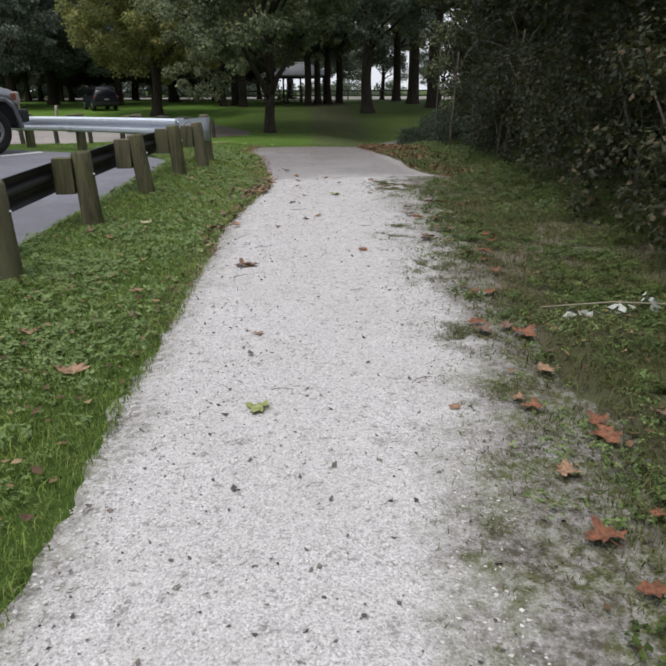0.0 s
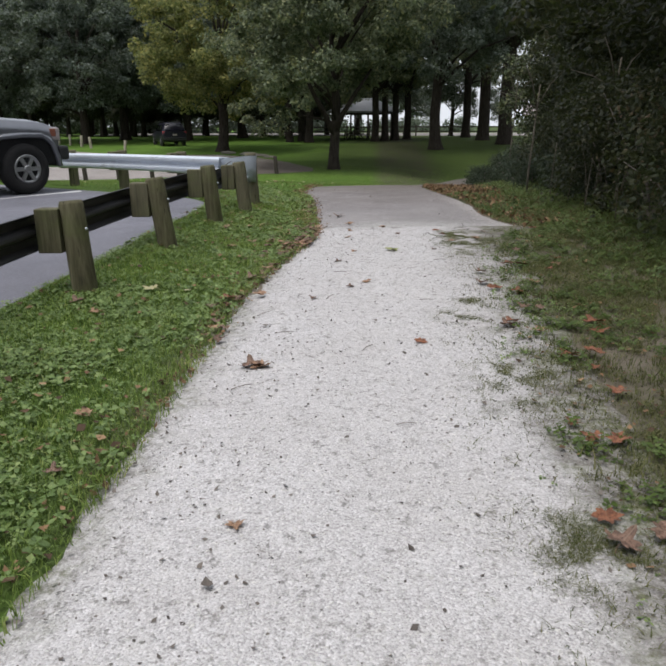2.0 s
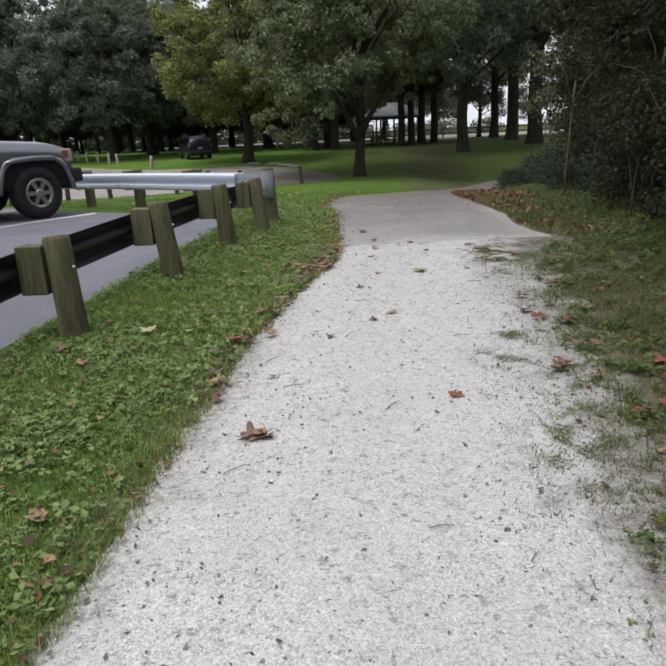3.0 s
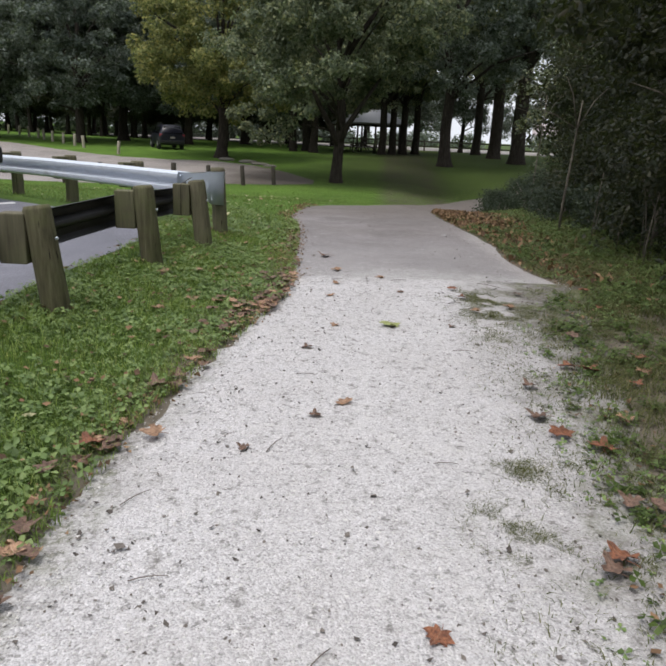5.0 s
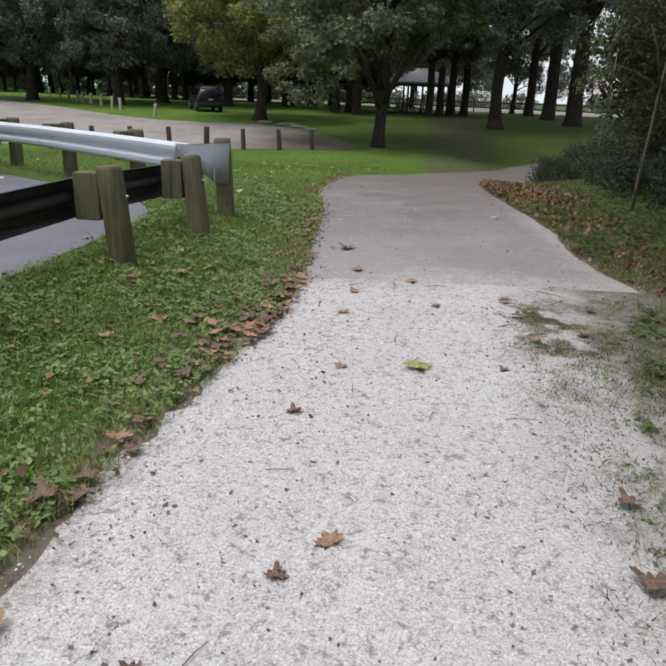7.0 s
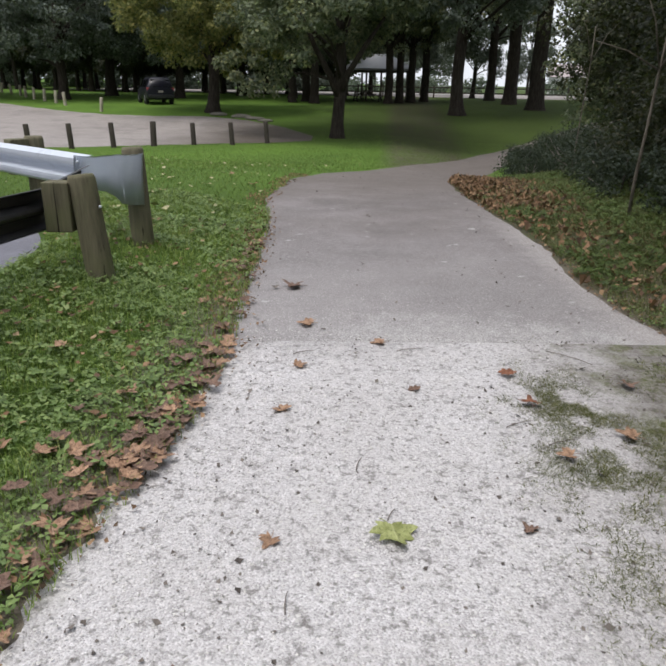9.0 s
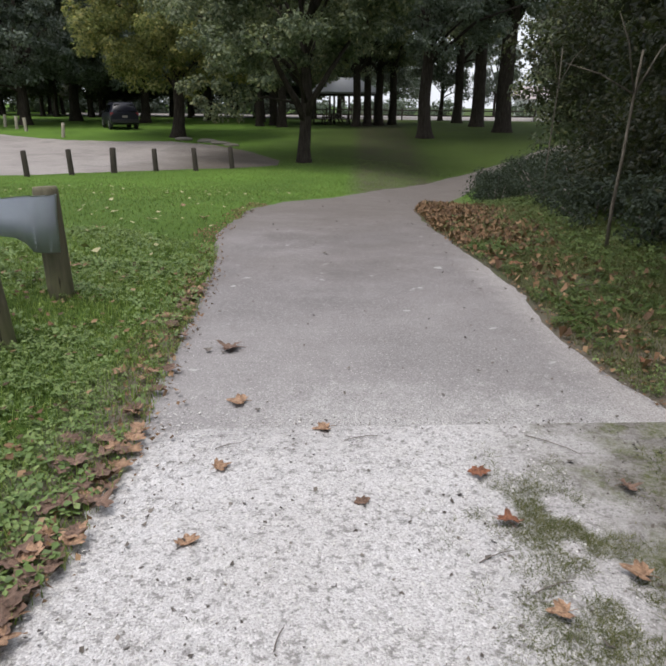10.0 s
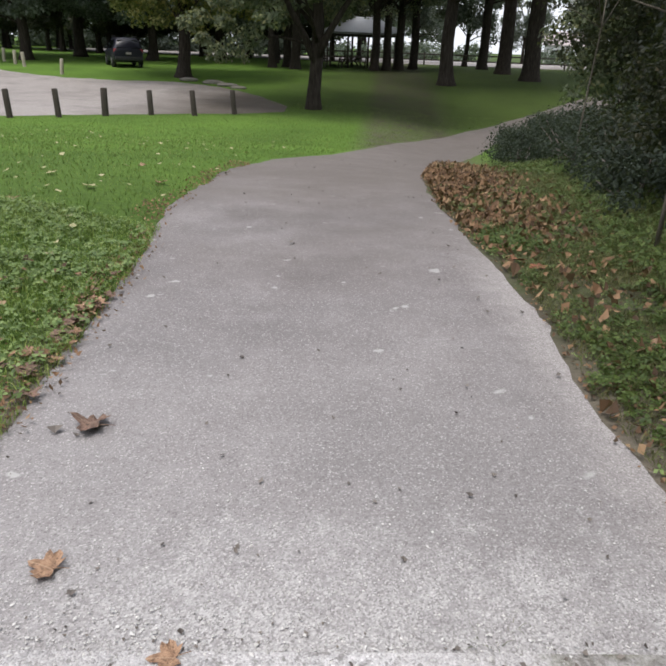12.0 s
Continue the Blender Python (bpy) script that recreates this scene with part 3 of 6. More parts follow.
for (x, y), lean in zip(POSTS, LEANS):
    rail_post(near_rail, x, y, 0.79, lean)
    spacer(near_rail, x + lean[0] * 0.5, y, (-0.998, -0.06), 0.73)
    bolt(near_rail, x + lean[0] * 0.5 + 0.103, y, gz(x, y) + 0.56, (1, 0))
line = [(x - 0.30 + lean[0] * 0.5, y, gz(x, y) + 0.535) for (x, y), lean in zip(POSTS, LEANS)]
line = [(-2.6, -3.0, 0.535)] + line + [(-1.98, 13.45, 0.18 + 0.535)]
bm = bmesh.new()
fine = []
for a, b in zip(line, line[1:]):
    fine += [tuple(a[k] + (b[k] - a[k]) * s for k in range(3)) for s in (0, 0.25, 0.5, 0.75)]
sweep(bm, [(-a, b) for a, b in W_CLOSED], fine + [line[-1]])
bmesh.ops.recalc_face_normals(bm, faces=bm.faces)
part("rail_beam", bm, DARKSTEEL, near_rail, "near-black w-beam")

back_rail = thing("guard_rail", (0, 0, 0), "bright galvanised guard rail closing the end of the lot", "guard rail", "guard rails")
END = (-1.68, 13.78)
DIRB = (math.cos(radians(145)), math.sin(radians(145)))
FACE = (-0.574, -0.819)
END_R = 0.10
rail_post(back_rail, END[0], END[1], 0.88, (-0.05, 0.03), END_R, "end post wrapped in sheet steel")
bline = []
for k in range(1, 11):
    s = 1.905 * k
    x, y = END[0] + DIRB[0] * s - 0.05, END[1] + 0.2 + DIRB[1] * s
    rail_post(back_rail, x, y, 0.79, (0, 0))
    spacer(back_rail, x, y, FACE, 0.77)
    bline.append((x + FACE[0] * 0.30, y + FACE[1] * 0.30, gz(x, y) + 0.575))
zr = gz(*END) + 0.655
cx, cy = END[0] - 0.03, END[1] + 0.02
# the beam runs out flat and tangent to the near side of the end post
away = Vector((bline[0][0] - cx, bline[0][1] - cy, 0)).normalized()
front = Vector((away.y, -away.x, 0)) if away.y * -0.5 - away.x * -0.8 > 0 else Vector((-away.y, away.x, 0))
wrap = Vector((cx, cy, 0)) + front * 0.06
touch = wrap + front * 0.135
first = touch + away * 0.34
bm = bmesh.new()
pts = [(first.x, first.y, zr - 0.01)] + bline
fine = []
for a, b in zip(pts, pts[1:]):
    fine += [tuple(a[k] + (b[k] - a[k]) * s for k in range(3)) for s in (0, 0.25, 0.5, 0.75)]
sweep(bm, [(-a, b) for a, b in W_CLOSED], fine + [pts[-1]])
bmesh.ops.recalc_face_normals(bm, faces=bm.faces)
part("rail_beam", bm, STEEL, back_rail)
bm = bmesh.new()
rows = []
turn = math.atan2(front.y, front.x)
lap = [first + away * 0.16 + front * 0.092, first + front * 0.090, first - away * 0.12 + front * 0.06, touch + away * 0.16 + front * 0.012, touch + away * 0.06]
arc = [(p.x, p.y) for p in lap] + [(wrap.x + 0.135 * math.cos(q), wrap.y + 0.135 * math.sin(q)) for q in np.linspace(turn, turn + radians(106), 9)]
for i, (x, y) in enumerate(arc):
    low = float(np.interp(i, [0, 1, 2, 3, 4, 6, 13], [0.15, 0.15, 0.15, 0.16, 0.19, 0.25, 0.27]))
    high = float(np.interp(i, [0, 2, 5, 13], [0.14, 0.145, 0.175, 0.18]))
    rows.append([bm.verts.new((x + 0.012, y, zr + high * 1.0)), bm.verts.new((x + 0.012, y, zr + high - 0.012)), bm.verts.new((x, y, zr)), bm.verts.new((x - 0.006, y, zr - low))])
for a, b in zip(rows, rows[1:]):
    for k in range(3):
        f = bm.faces.new((a[k], a[k + 1], b[k + 1], b[k]))
        f.smooth = True
bmesh.ops.solidify(bm, geom=list(bm.faces), thickness=0.005)
part("rail_end", bm, STEEL, back_rail, "curved galvanised sheet end cap")
for dz in (0.09, -0.09):
    bolt(back_rail, first.x + away.x * 0.08 + front.x * 0.098, first.y + away.y * 0.08 + front.y * 0.098, zr + dz, (front.x, front.y))


# ---------------------------------------------------------------- bollards and posts by the road
def bollard(x, y, h, r, material, label, lean=(0, 0), group="road posts"):
    z = gz(x, y)
    ob = thing("bollard", (x, y, z), label, "bollard", group)
    bm = bmesh.new()
    tube(bm, [(lean[0] * q, lean[1] * q, q) for q in (-0.3, 0.0, h * 0.5, h - 0.03, h)], [r, r, r * 0.97, r * 0.95, r * 0.8], 14, True, 0.06)
    part("shaft", bm, material, ob)
    return ob


random.seed(4)
for k, (x, y) in enumerate([(-4.75, 38.3), (-6.02, 37.0), (-7.57, 36.6), (-8.97, 35.65), (-10.2, 34.5), (-11.5, 33.6), (-12.85, 33.0), (-14.7, 32.6), (-16.6, 32.3), (-18.6, 32.3), (-20.6, 32.6), (-22.7, 33.2)]):
    bollard(x, y, 0.93 + random.uniform(-0.04, 0.05), 0.125 if k == 3 else 0.105, OLDPOST, "weathered grey wooden bollard in mown grass by the road" if k != 5 else "split grey wooden bollard leaning in mown grass", (random.uniform(-0.08, 0.04), 0))
for x, y in [(-17.5, 51.2), (-21.2, 54.2), (-22.6, 55.8), (-24.5, 58.0), (-26.6, 60.6), (-28.6, 63.2), (-30.2, 65.4), (-32.2, 67.6), (-34.4, 70.0), (-36.8, 72.4)]:
    bollard(x, y, 0.85, 0.11, PALEPOST, "pale worn wooden post along the far road edge", (random.uniform(-0.1, 0.12), 0), "far road posts")
for x, y, s in [(-9.9, 50.6, 0.4), (-8.3, 49.9, 0.45), (-7.4, 49.2, 0.4), (-6.6, 48.4, 0.3)]:
    bm = bmesh.new()
    bmesh.ops.create_icosphere(bm, subdivisions=2, radius=s)
    for v in bm.verts:
        v.co = Vector((v.co.x * 1.5, v.co.y * 0.7, v.co.z * 0.32)) * (1 + 0.3 * noise.noise(v.co * 2 + Vector((x, y, 0))))
    ob = part("edge_stone", bm, STONE, None)
    ob.location = (x, y, gz(x, y) + 0.05)
    tagged(ob, "flat pale stone at the grass edge of the road", "stone", "edge stones")


# ---------------------------------------------------------------- trees
def leaf_cloud(rng, centres, sizes, per, leaf, droop=0.35, flat=0.75):
    """Leaves, each a folded lozenge, in clumps round the centres."""
    n = len(centres) * per
    c = np.repeat(centres, per, 0)
    s = np.repeat(sizes, per)
    d = rng.normal(size=(n, 3))
    d /= np.linalg.norm(d, axis=1)[:, None]
    p = c + d * (s * rng.uniform(0.25, 1.05, n) ** 0.7)[:, None] * np.array([1, 1, flat])
    nrm = d * 0.75 + rng.normal(size=(n, 3)) * 0.5 + np.array([0, 0, 0.55])
    nrm /= np.linalg.norm(nrm, axis=1)[:, None]
    u = np.cross(nrm, rng.normal(size=(n, 3)))
    u /= np.linalg.norm(u, axis=1)[:, None] + 1e-9
    u[:, 2] -= droop
    u /= np.linalg.norm(u, axis=1)[:, None]
    v = np.cross(nrm, u)
    L = (leaf * rng.uniform(0.6, 1.35, n))[:, None]
    fold = nrm * L * 0.12
    verts = np.stack([p, p + u * L * 0.5 + v * L * 0.34 - fold, p + u * L, p + u * L * 0.5 - v * L * 0.34 - fold], 1).reshape(-1, 3)
    b = np.arange(n)[:, None] * 4
    return verts, np.concatenate([b + [0, 1, 2], b + [0, 2, 3]])


def make_tree(seed, height, r, crown, base, clumps, per, leaf, bark, leaves, label, lean=(0, 0), fork=0.42, low=0.0, at=(0, 0), flare=1.55, name="tree", clump=(0.7, 1.5), group="park trees", boughs=(), tilt=0.0):
    """crown: radii in x, y, z; base: height of the crown's underside; low: how far boughs hang below it at the rim."""
    rng = np.random.default_rng(seed)
    tree = thing(name, (at[0], at[1], gz(*at)), label, "tree", group)
    top = height * 0.82
    trunk = bmesh.new()
    hs = [-0.4, 0.0, 0.25, 0.7, 1.4, 2.4, base + 0.6, base + (top - base) * 0.4, base + (top - base) * 0.7, top]
    hs = sorted(set(h for h in hs))
    path = [(lean[0] * h + 0.10 * math.sin(h * 0.9 + seed), lean[1] * h + 0.08 * math.cos(h * 0.7 + seed), h) for h in hs]
    rad = [r * (flare if h <= 0 else 1 + (flare - 1) * math.exp(-h * 2.6)) * (1 - 0.16 * min(h, base) / max(base, 1)) * (1 if h <= base else max(0.12, 1 - 0.85 * (h - base) / (top - base))) for h in hs]
    tube(trunk, path, rad, 14, True, 0.14)
    part("trunk", trunk, bark, tree)
    mid = np.array([lean[0] * height * 0.6, lean[1] * height * 0.6, base + crown[2]])
    d = rng.normal(size=(clumps, 3))
    d /= np.linalg.norm(d, axis=1)[:, None]
    q = d * rng.uniform(0.45, 1.0, clumps)[:, None] ** 0.6
    centres = mid + q * np.array(crown) * (1 + 0.16 * rng.normal(size=(clumps, 1)))
    rim = np.hypot(q[:, 0], q[:, 1])
    centres[:, 2] -= low * rim ** 2 * (q[:, 2] < 0.1)
    centres[:, 2] = np.maximum(centres[:, 2], base - low + 0.3)
    centres[:, 2] += np.clip(centres[:, 0] * tilt, 0, 2.1)
    if len(boughs):
        centres[: len(boughs)] = boughs
    order = np.argsort(centres[:, 2])[:: max(1, clumps // 12)]
    for k in order:
        c = centres[k]
        h0 = min(max(base * 0.8, c[2] * 0.55), top * 0.9)
        s = Vector((np.interp(h0, hs, [p[0] for p in path]), np.interp(h0, hs, [p[1] for p in path]), h0))
        e = Vector(c)
        m = s.lerp(e, 0.45) + Vector((0, 0, 0.12 * (e - s).length))
        rr = r * rng.uniform(0.22, 0.42)
        limb = tube(bmesh.new(), [s, s.lerp(m, 0.5) + Vector((0, 0, 0.05)), m, m.lerp(e, 0.6), e], [rr, rr * 0.8, rr * 0.6, rr * 0.35, rr * 0.12], 7, True, 0.1)
        part("limb", limb, bark, tree)
    verts, faces = leaf_cloud(rng, centres, rng.uniform(*clump, clumps), per, leaf)
    part("crown", soup("crown", verts, faces, leaves), None, tree)
    return tree


def again(tree, x, y, turn, size=1.0, label=""):
    ob = copy_thing(tree, pose(x, y, gz(x, y), 0, 0, turn))
    ob.scale = (size, size, size)
    return tagged(ob, label)


park_tree = make_tree(11, 11, 0.30, (6.0, 5.4, 4.2), 3.2, 350, 205, 0.20, BARK, LEAF_OLIVE, "spreading park tree with a dark trunk and low olive-green crown", (-0.02, 0), 0.4, 0.0, (-1.83, 42.0),
          flare=1.35, clump=(0.3, 0.95), tilt=0.75, boughs=[(-3.2, -1.2, 2.5), (-4.2, -0.8, 2.3), (-5.0, 0, 2.8), (-2.6, -1.6, 3.0), (-3.7, -1.5, 3.4), (-4.8, -1.2, 3.6), (-5.8, 0.5, 3.4)])
for ends in ([(-0.05, 0, 1.9), (-0.5, -0.1, 2.9), (-1.15, -0.25, 4.0), (-1.9, -0.3, 5.6)], [(0.0, 0, 2.1), (0.4, -0.1, 3.0), (1.1, -0.2, 4.1), (2.0, -0.2, 5.4)]):
    part("limb", tube(bmesh.new(), ends, [0.19, 0.15, 0.12, 0.06], 10, True, 0.12), BARK, park_tree)
make_tree(12, 13, 0.36, (5.6, 5.2, 5.0), 3.2, 280, 220, 0.22, BARK, LEAF_YELLOW, "tree with a yellow-green turning crown beyond the road", (0.0, 0), 0.4, 1.2, (-10.5, 52.0), clump=(0.35, 1.0))
blue = make_tree(13, 14, 0.38, (6.5, 6.0, 5.4), 2.7, 240, 170, 0.26, BARK, LEAF_BLUE, "broad dark grey-green shade tree on the far lawn", (0.02, 0), 0.4, 1.0, (-24.5, 61.0), clump=(0.4, 1.15))
tall = make_tree(14, 23, 0.55, (7.2, 7.2, 6.6), 8.2, 190, 150, 0.26, BARK, LEAF_OLIVE, "tall thick-trunked old tree on the shaded rise", (0.015, 0), 0.4, 2.2, (10.6, 58.5), 1.35, clump=(0.4, 1.2))
tallb = make_tree(15, 20, 0.40, (6.2, 6.6, 6.5), 5.2, 210, 165, 0.25, BARK, LEAF_BLUE, "tall tree with flared trunk and hanging grey-green boughs", (0.01, 0), 0.4, 1.8, (4.75, 53.2), 1.5, clump=(0.4, 1.15))
wood = make_tree(16, 16, 0.26, (3.8, 3.8, 5.8), 3.0, 90, 270, 0.26, BARK, LEAF_BLUE, "slender woodland tree in the dark grove", (0.01, 0), 0.4, 1.4, (-31.0, 82.0), group="woodland trees")
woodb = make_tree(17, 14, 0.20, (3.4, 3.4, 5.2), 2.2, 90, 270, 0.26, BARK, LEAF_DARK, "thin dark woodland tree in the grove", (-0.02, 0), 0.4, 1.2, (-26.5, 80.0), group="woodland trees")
make_tree(18, 6.5, 0.07, (1.9, 1.8, 2.5), 1.3, 90, 46, 0.13, BARK, LEAF_OLIVE, "thin young tree with sparse leaves over the path edge", (-0.03, 0), 0.4, 0.3, (7.4, 29.5), clump=(0.2, 0.55), group="thicket trees")
again(tall, 10.05, 66.0, 80, 0.95)
again(tall, 9.5, 73.0, 200, 0.75)
for x, y, t, s in [(3.4, 68.0, 120, 0.62), (2.2, 66.5, 20, 0.6), (1.25, 65.0, 70, 0.58), (0.45, 64.2, 160, 0.58), (-5.2, 62.6, 220, 0.62), (-6.2, 65.0, 30, 0.6), (-7.1, 63.6, 300, 0.55)]:
    again(tall, x, y, t, s, "slim dark-trunked tree in the row by the shelter")
again(tallb, 17.5, 55.0, 60, 1.1)
again(tall, 22.0, 48.0, 140, 0.95)
again(blue, -17.0, 66.5, 40, 0.95)
again(blue, -33.0, 63.0, 110, 1.1)
again(blue, -23.5, 46.5 + 22, 160, 1.1)
again(blue, -40.0, 60.0, 250, 1.2)
again(blue, -8.0, 70.0, 300, 0.9)
again(blue, -13.2, 74.0, 200, 1.1)
random.seed(8)
for k in range(44):
    x = -66 + 1.62 * k + random.uniform(-0.8, 0.8)
    y = 84 + 14 * ((k * 7) % 5) / 5 + random.uniform(-2.5, 2.5) - 0.12 * (x + 30)
    if x > -3.5:
        continue
    again(wood if k % 2 else woodb, x, y, random.uniform(0, 360), random.uniform(0.85, 1.25))
for x, y, s in [(-60, 118, 1.6), (-48, 122, 1.7), (-37, 118, 1.5), (-26, 124, 1.7), (-14, 120, 1.6), (-3, 150, 1.5), (10, 188, 1.3), (62, 140, 1.7), (80, 128, 1.6), (-75, 110, 1.7), (-88, 96, 1.6), (-96, 78, 1.6)]:
    again(blue, x, y, x * 13 % 360, s, "distant rounded tree in the far tree line")
rng = np.random.default_rng(91)
c = np.c_[rng.uniform(-130, -6, 900), rng.uniform(112, 126, 900), rng.uniform(0.2, 3.4, 900) ** 1.05]
c[:, 1] -= 0.25 * (c[:, 0] + 60) * (c[:, 0] < -60)
c[:, 2] += ground(c[:, 0], c[:, 1]) - 0.3
d = np.c_[rng.uniform(-8, 75, 300), rng.uniform(128, 150, 300), rng.uniform(0.1, 2.1, 300)]
d = d[np.sin(d[:, 0] * 0.45) + np.sin(d[:, 0] * 0.17 + 1) > -0.55]
d[:, 2] += ground(d[:, 0], d[:, 1])
c = np.r_[c, d]
undergrowth = soup("far_undergrowth", *leaf_cloud(rng, c, rng.uniform(0.8, 1.9, len(c)), 60, 0.5), LEAF_BLUE)
tagged(new("far_undergrowth", undergrowth), "dark undergrowth at the back of the grove", "undergrowth", "", "stuff")
for k, (x, y, s) in enumerate([(21.5, 82, 1.0), (25, 88, 1.15), (29, 82, 1.1), (22, 70, 0.95), (-2, 98, 1.1), (9.0, 82, 0.9), (4.5, 95, 1.0), (30.0, 104, 1.0), (20.0, 112, 0.8)]):
    again(wood, x, y, 50 * k, s)
# unseen trees added beside and behind the start of the path to close in the light
for x, y, t, s in [(-30, 4, 10, 1.2), (-34, 22, 90, 1.3), (-26, -14, 170, 1.2), (-10, -22, 240, 1.2), (6, -16, 30, 1.1)]:
    again(blue, x, y, t, s)


# ---------------------------------------------------------------- thicket along the path
def shrub(seed, at, size, clumps, per, leaf, leaves, label, name="shrub", stems=9, low=0.05, group="thicket"):
    rng = np.random.default_rng(seed)
    ob = thing(name, (at[0], at[1], gz(*at)), label, "bush", group)
    c = rng.uniform(-1, 1, (clumps, 3))
    c[:, 2] = rng.uniform(low, 1, clumps) ** 0.8
    c[:, :2] *= (np.sqrt(np.clip(1.1 - c[:, 2:3] ** 2 * 0.8, 0.1, 1)))
    c *= np.array(size)
    for k in range(stems):
        e = Vector(c[k])
        s = Vector((e.x * 0.25, e.y * 0.25, -0.15))
        part("stem", tube(bmesh.new(), [s, s.lerp(e, 0.4) + Vector((0, 0, 0.12 * size[2])), e], [0.022, 0.016, 0.006], 6), TWIG, ob)
    verts, faces = leaf_cloud(rng, c, rng.uniform(0.18, 0.42, clumps) * (size[2] / 2) ** 0.3, per, leaf, 0.3, 0.9)
    part("foliage", soup("foliage", verts, faces, leaves), None, ob)
    return ob


bushes = [(3.95, 4.6, 0.9, 1.5), (4.15, 6.3, 1.0, 1.9), (4.35, 8.2, 1.0, 2.1), (4.6, 10.3, 1.1, 2.2), (4.75, 12.4, 1.1, 2.1), (4.75, 14.6, 1.1, 2.0), (5.1, 16.9, 1.1, 2.0), (5.3, 19.4, 1.2, 1.7), (6.4, 22.4, 1.5, 1.5)]
for k, (x, y, w, h) in enumerate(bushes):
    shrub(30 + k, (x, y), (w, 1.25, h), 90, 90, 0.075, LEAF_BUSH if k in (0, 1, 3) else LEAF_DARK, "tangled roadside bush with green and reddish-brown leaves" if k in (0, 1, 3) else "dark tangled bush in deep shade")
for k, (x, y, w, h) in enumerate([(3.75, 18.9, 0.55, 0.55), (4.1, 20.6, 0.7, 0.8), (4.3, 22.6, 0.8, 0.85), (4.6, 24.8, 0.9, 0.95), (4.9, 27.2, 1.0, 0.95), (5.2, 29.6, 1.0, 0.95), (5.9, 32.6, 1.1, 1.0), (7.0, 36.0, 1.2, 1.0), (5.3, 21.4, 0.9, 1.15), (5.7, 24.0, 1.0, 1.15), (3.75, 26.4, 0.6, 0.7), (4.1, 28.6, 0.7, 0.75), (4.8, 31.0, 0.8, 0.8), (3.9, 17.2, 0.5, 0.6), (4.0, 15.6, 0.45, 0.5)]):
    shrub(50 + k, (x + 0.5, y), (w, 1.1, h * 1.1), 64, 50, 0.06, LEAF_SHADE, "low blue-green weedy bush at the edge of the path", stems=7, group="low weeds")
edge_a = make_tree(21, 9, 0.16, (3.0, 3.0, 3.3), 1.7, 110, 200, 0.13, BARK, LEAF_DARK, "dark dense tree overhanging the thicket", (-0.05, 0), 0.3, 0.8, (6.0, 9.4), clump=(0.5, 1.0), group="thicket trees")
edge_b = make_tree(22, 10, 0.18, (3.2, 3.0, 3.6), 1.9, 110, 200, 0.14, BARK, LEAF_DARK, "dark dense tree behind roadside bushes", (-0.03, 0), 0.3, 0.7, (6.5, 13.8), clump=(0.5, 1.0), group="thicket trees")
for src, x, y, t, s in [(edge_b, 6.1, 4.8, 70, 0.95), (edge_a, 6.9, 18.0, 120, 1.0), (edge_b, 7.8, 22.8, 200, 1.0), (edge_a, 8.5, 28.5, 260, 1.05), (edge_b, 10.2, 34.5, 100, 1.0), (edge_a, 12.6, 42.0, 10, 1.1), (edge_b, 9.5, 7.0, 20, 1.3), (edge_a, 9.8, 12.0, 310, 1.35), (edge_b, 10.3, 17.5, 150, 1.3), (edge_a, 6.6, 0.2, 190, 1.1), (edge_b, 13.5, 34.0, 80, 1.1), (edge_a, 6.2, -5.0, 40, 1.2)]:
    again(src, x, y, t, s)


def sapling(at, pts, r, label, bark=BARK2):
    ob = thing("sapling", (at[0], at[1], gz(*at)), label, "sapling", "bare saplings")
    bm = bmesh.new()
    tube(bm, pts, [r * (1 - 0.6 * k / len(pts)) for k in range(len(pts))], 8, True, 0.1)
    part("stem", bm, bark, ob)
    a = Vector(pts[-2])
    for dx, dy, dz in ((-0.75, 0.1, 0.32), (0.5, 0.2, 0.7), (-0.3, -0.1, 0.8)):
        part("branch", tube(bmesh.new(), [a, a + Vector((dx * 0.5, dy * 0.5, dz * 0.65)), a + Vector((dx, dy, dz))], [r * 0.5, r * 0.4, r * 0.15], 6), bark, ob)
    return ob


sapling((3.62, 16.5), [(0, 0, -0.1), (0.0, 0, 0.5), (0.04, 0, 1.1), (0.07, 0, 1.75), (0.1, 0, 2.2)], 0.024, "thin pale bare sapling leaning out of the weeds")
sapling((4.15, 21.6), [(0, 0, -0.1), (0.03, 0, 0.6), (0.06, 0, 1.4), (0.1, 0, 2.2), (0.1, 0, 2.8)], 0.016, "thin pale sapling stem standing in low weeds")
sapling((4.3, 14.2), [(0, 0, -0.1), (0.02, 0, 0.5), (0.10, 0, 1.2), (0.16, 0, 1.9), (0.2, 0, 2.4)], 0.028, "thin pale bare sapling beside dark bushes")


def dry_stalk(at, height, lean):
    ob = thing("dry_stalk", (at[0], at[1], gz(*at)), "thin pale dead stalk standing in front of dark bushes", "stalk", "dry stalks")
    pts = [(lean * h * h / height, 0.3 * lean * h, h) for h in (-0.05, height * 0.3, height * 0.65, height)]
    part("stem", tube(bmesh.new(), pts, [0.011, 0.009, 0.007, 0.004], 6), BARK2, ob)
    return ob


rnd = random.Random(12)
for x, y in [(3.85, 13.2), (3.95, 13.5), (4.05, 13.9), (3.9, 14.4), (3.75, 15.1), (4.1, 12.6), (3.8, 11.6), (4.0, 15.8)]:
    dry_stalk((x, y), rnd.uniform(0.6, 1.3), rnd.uniform(-0.22, 0.22))


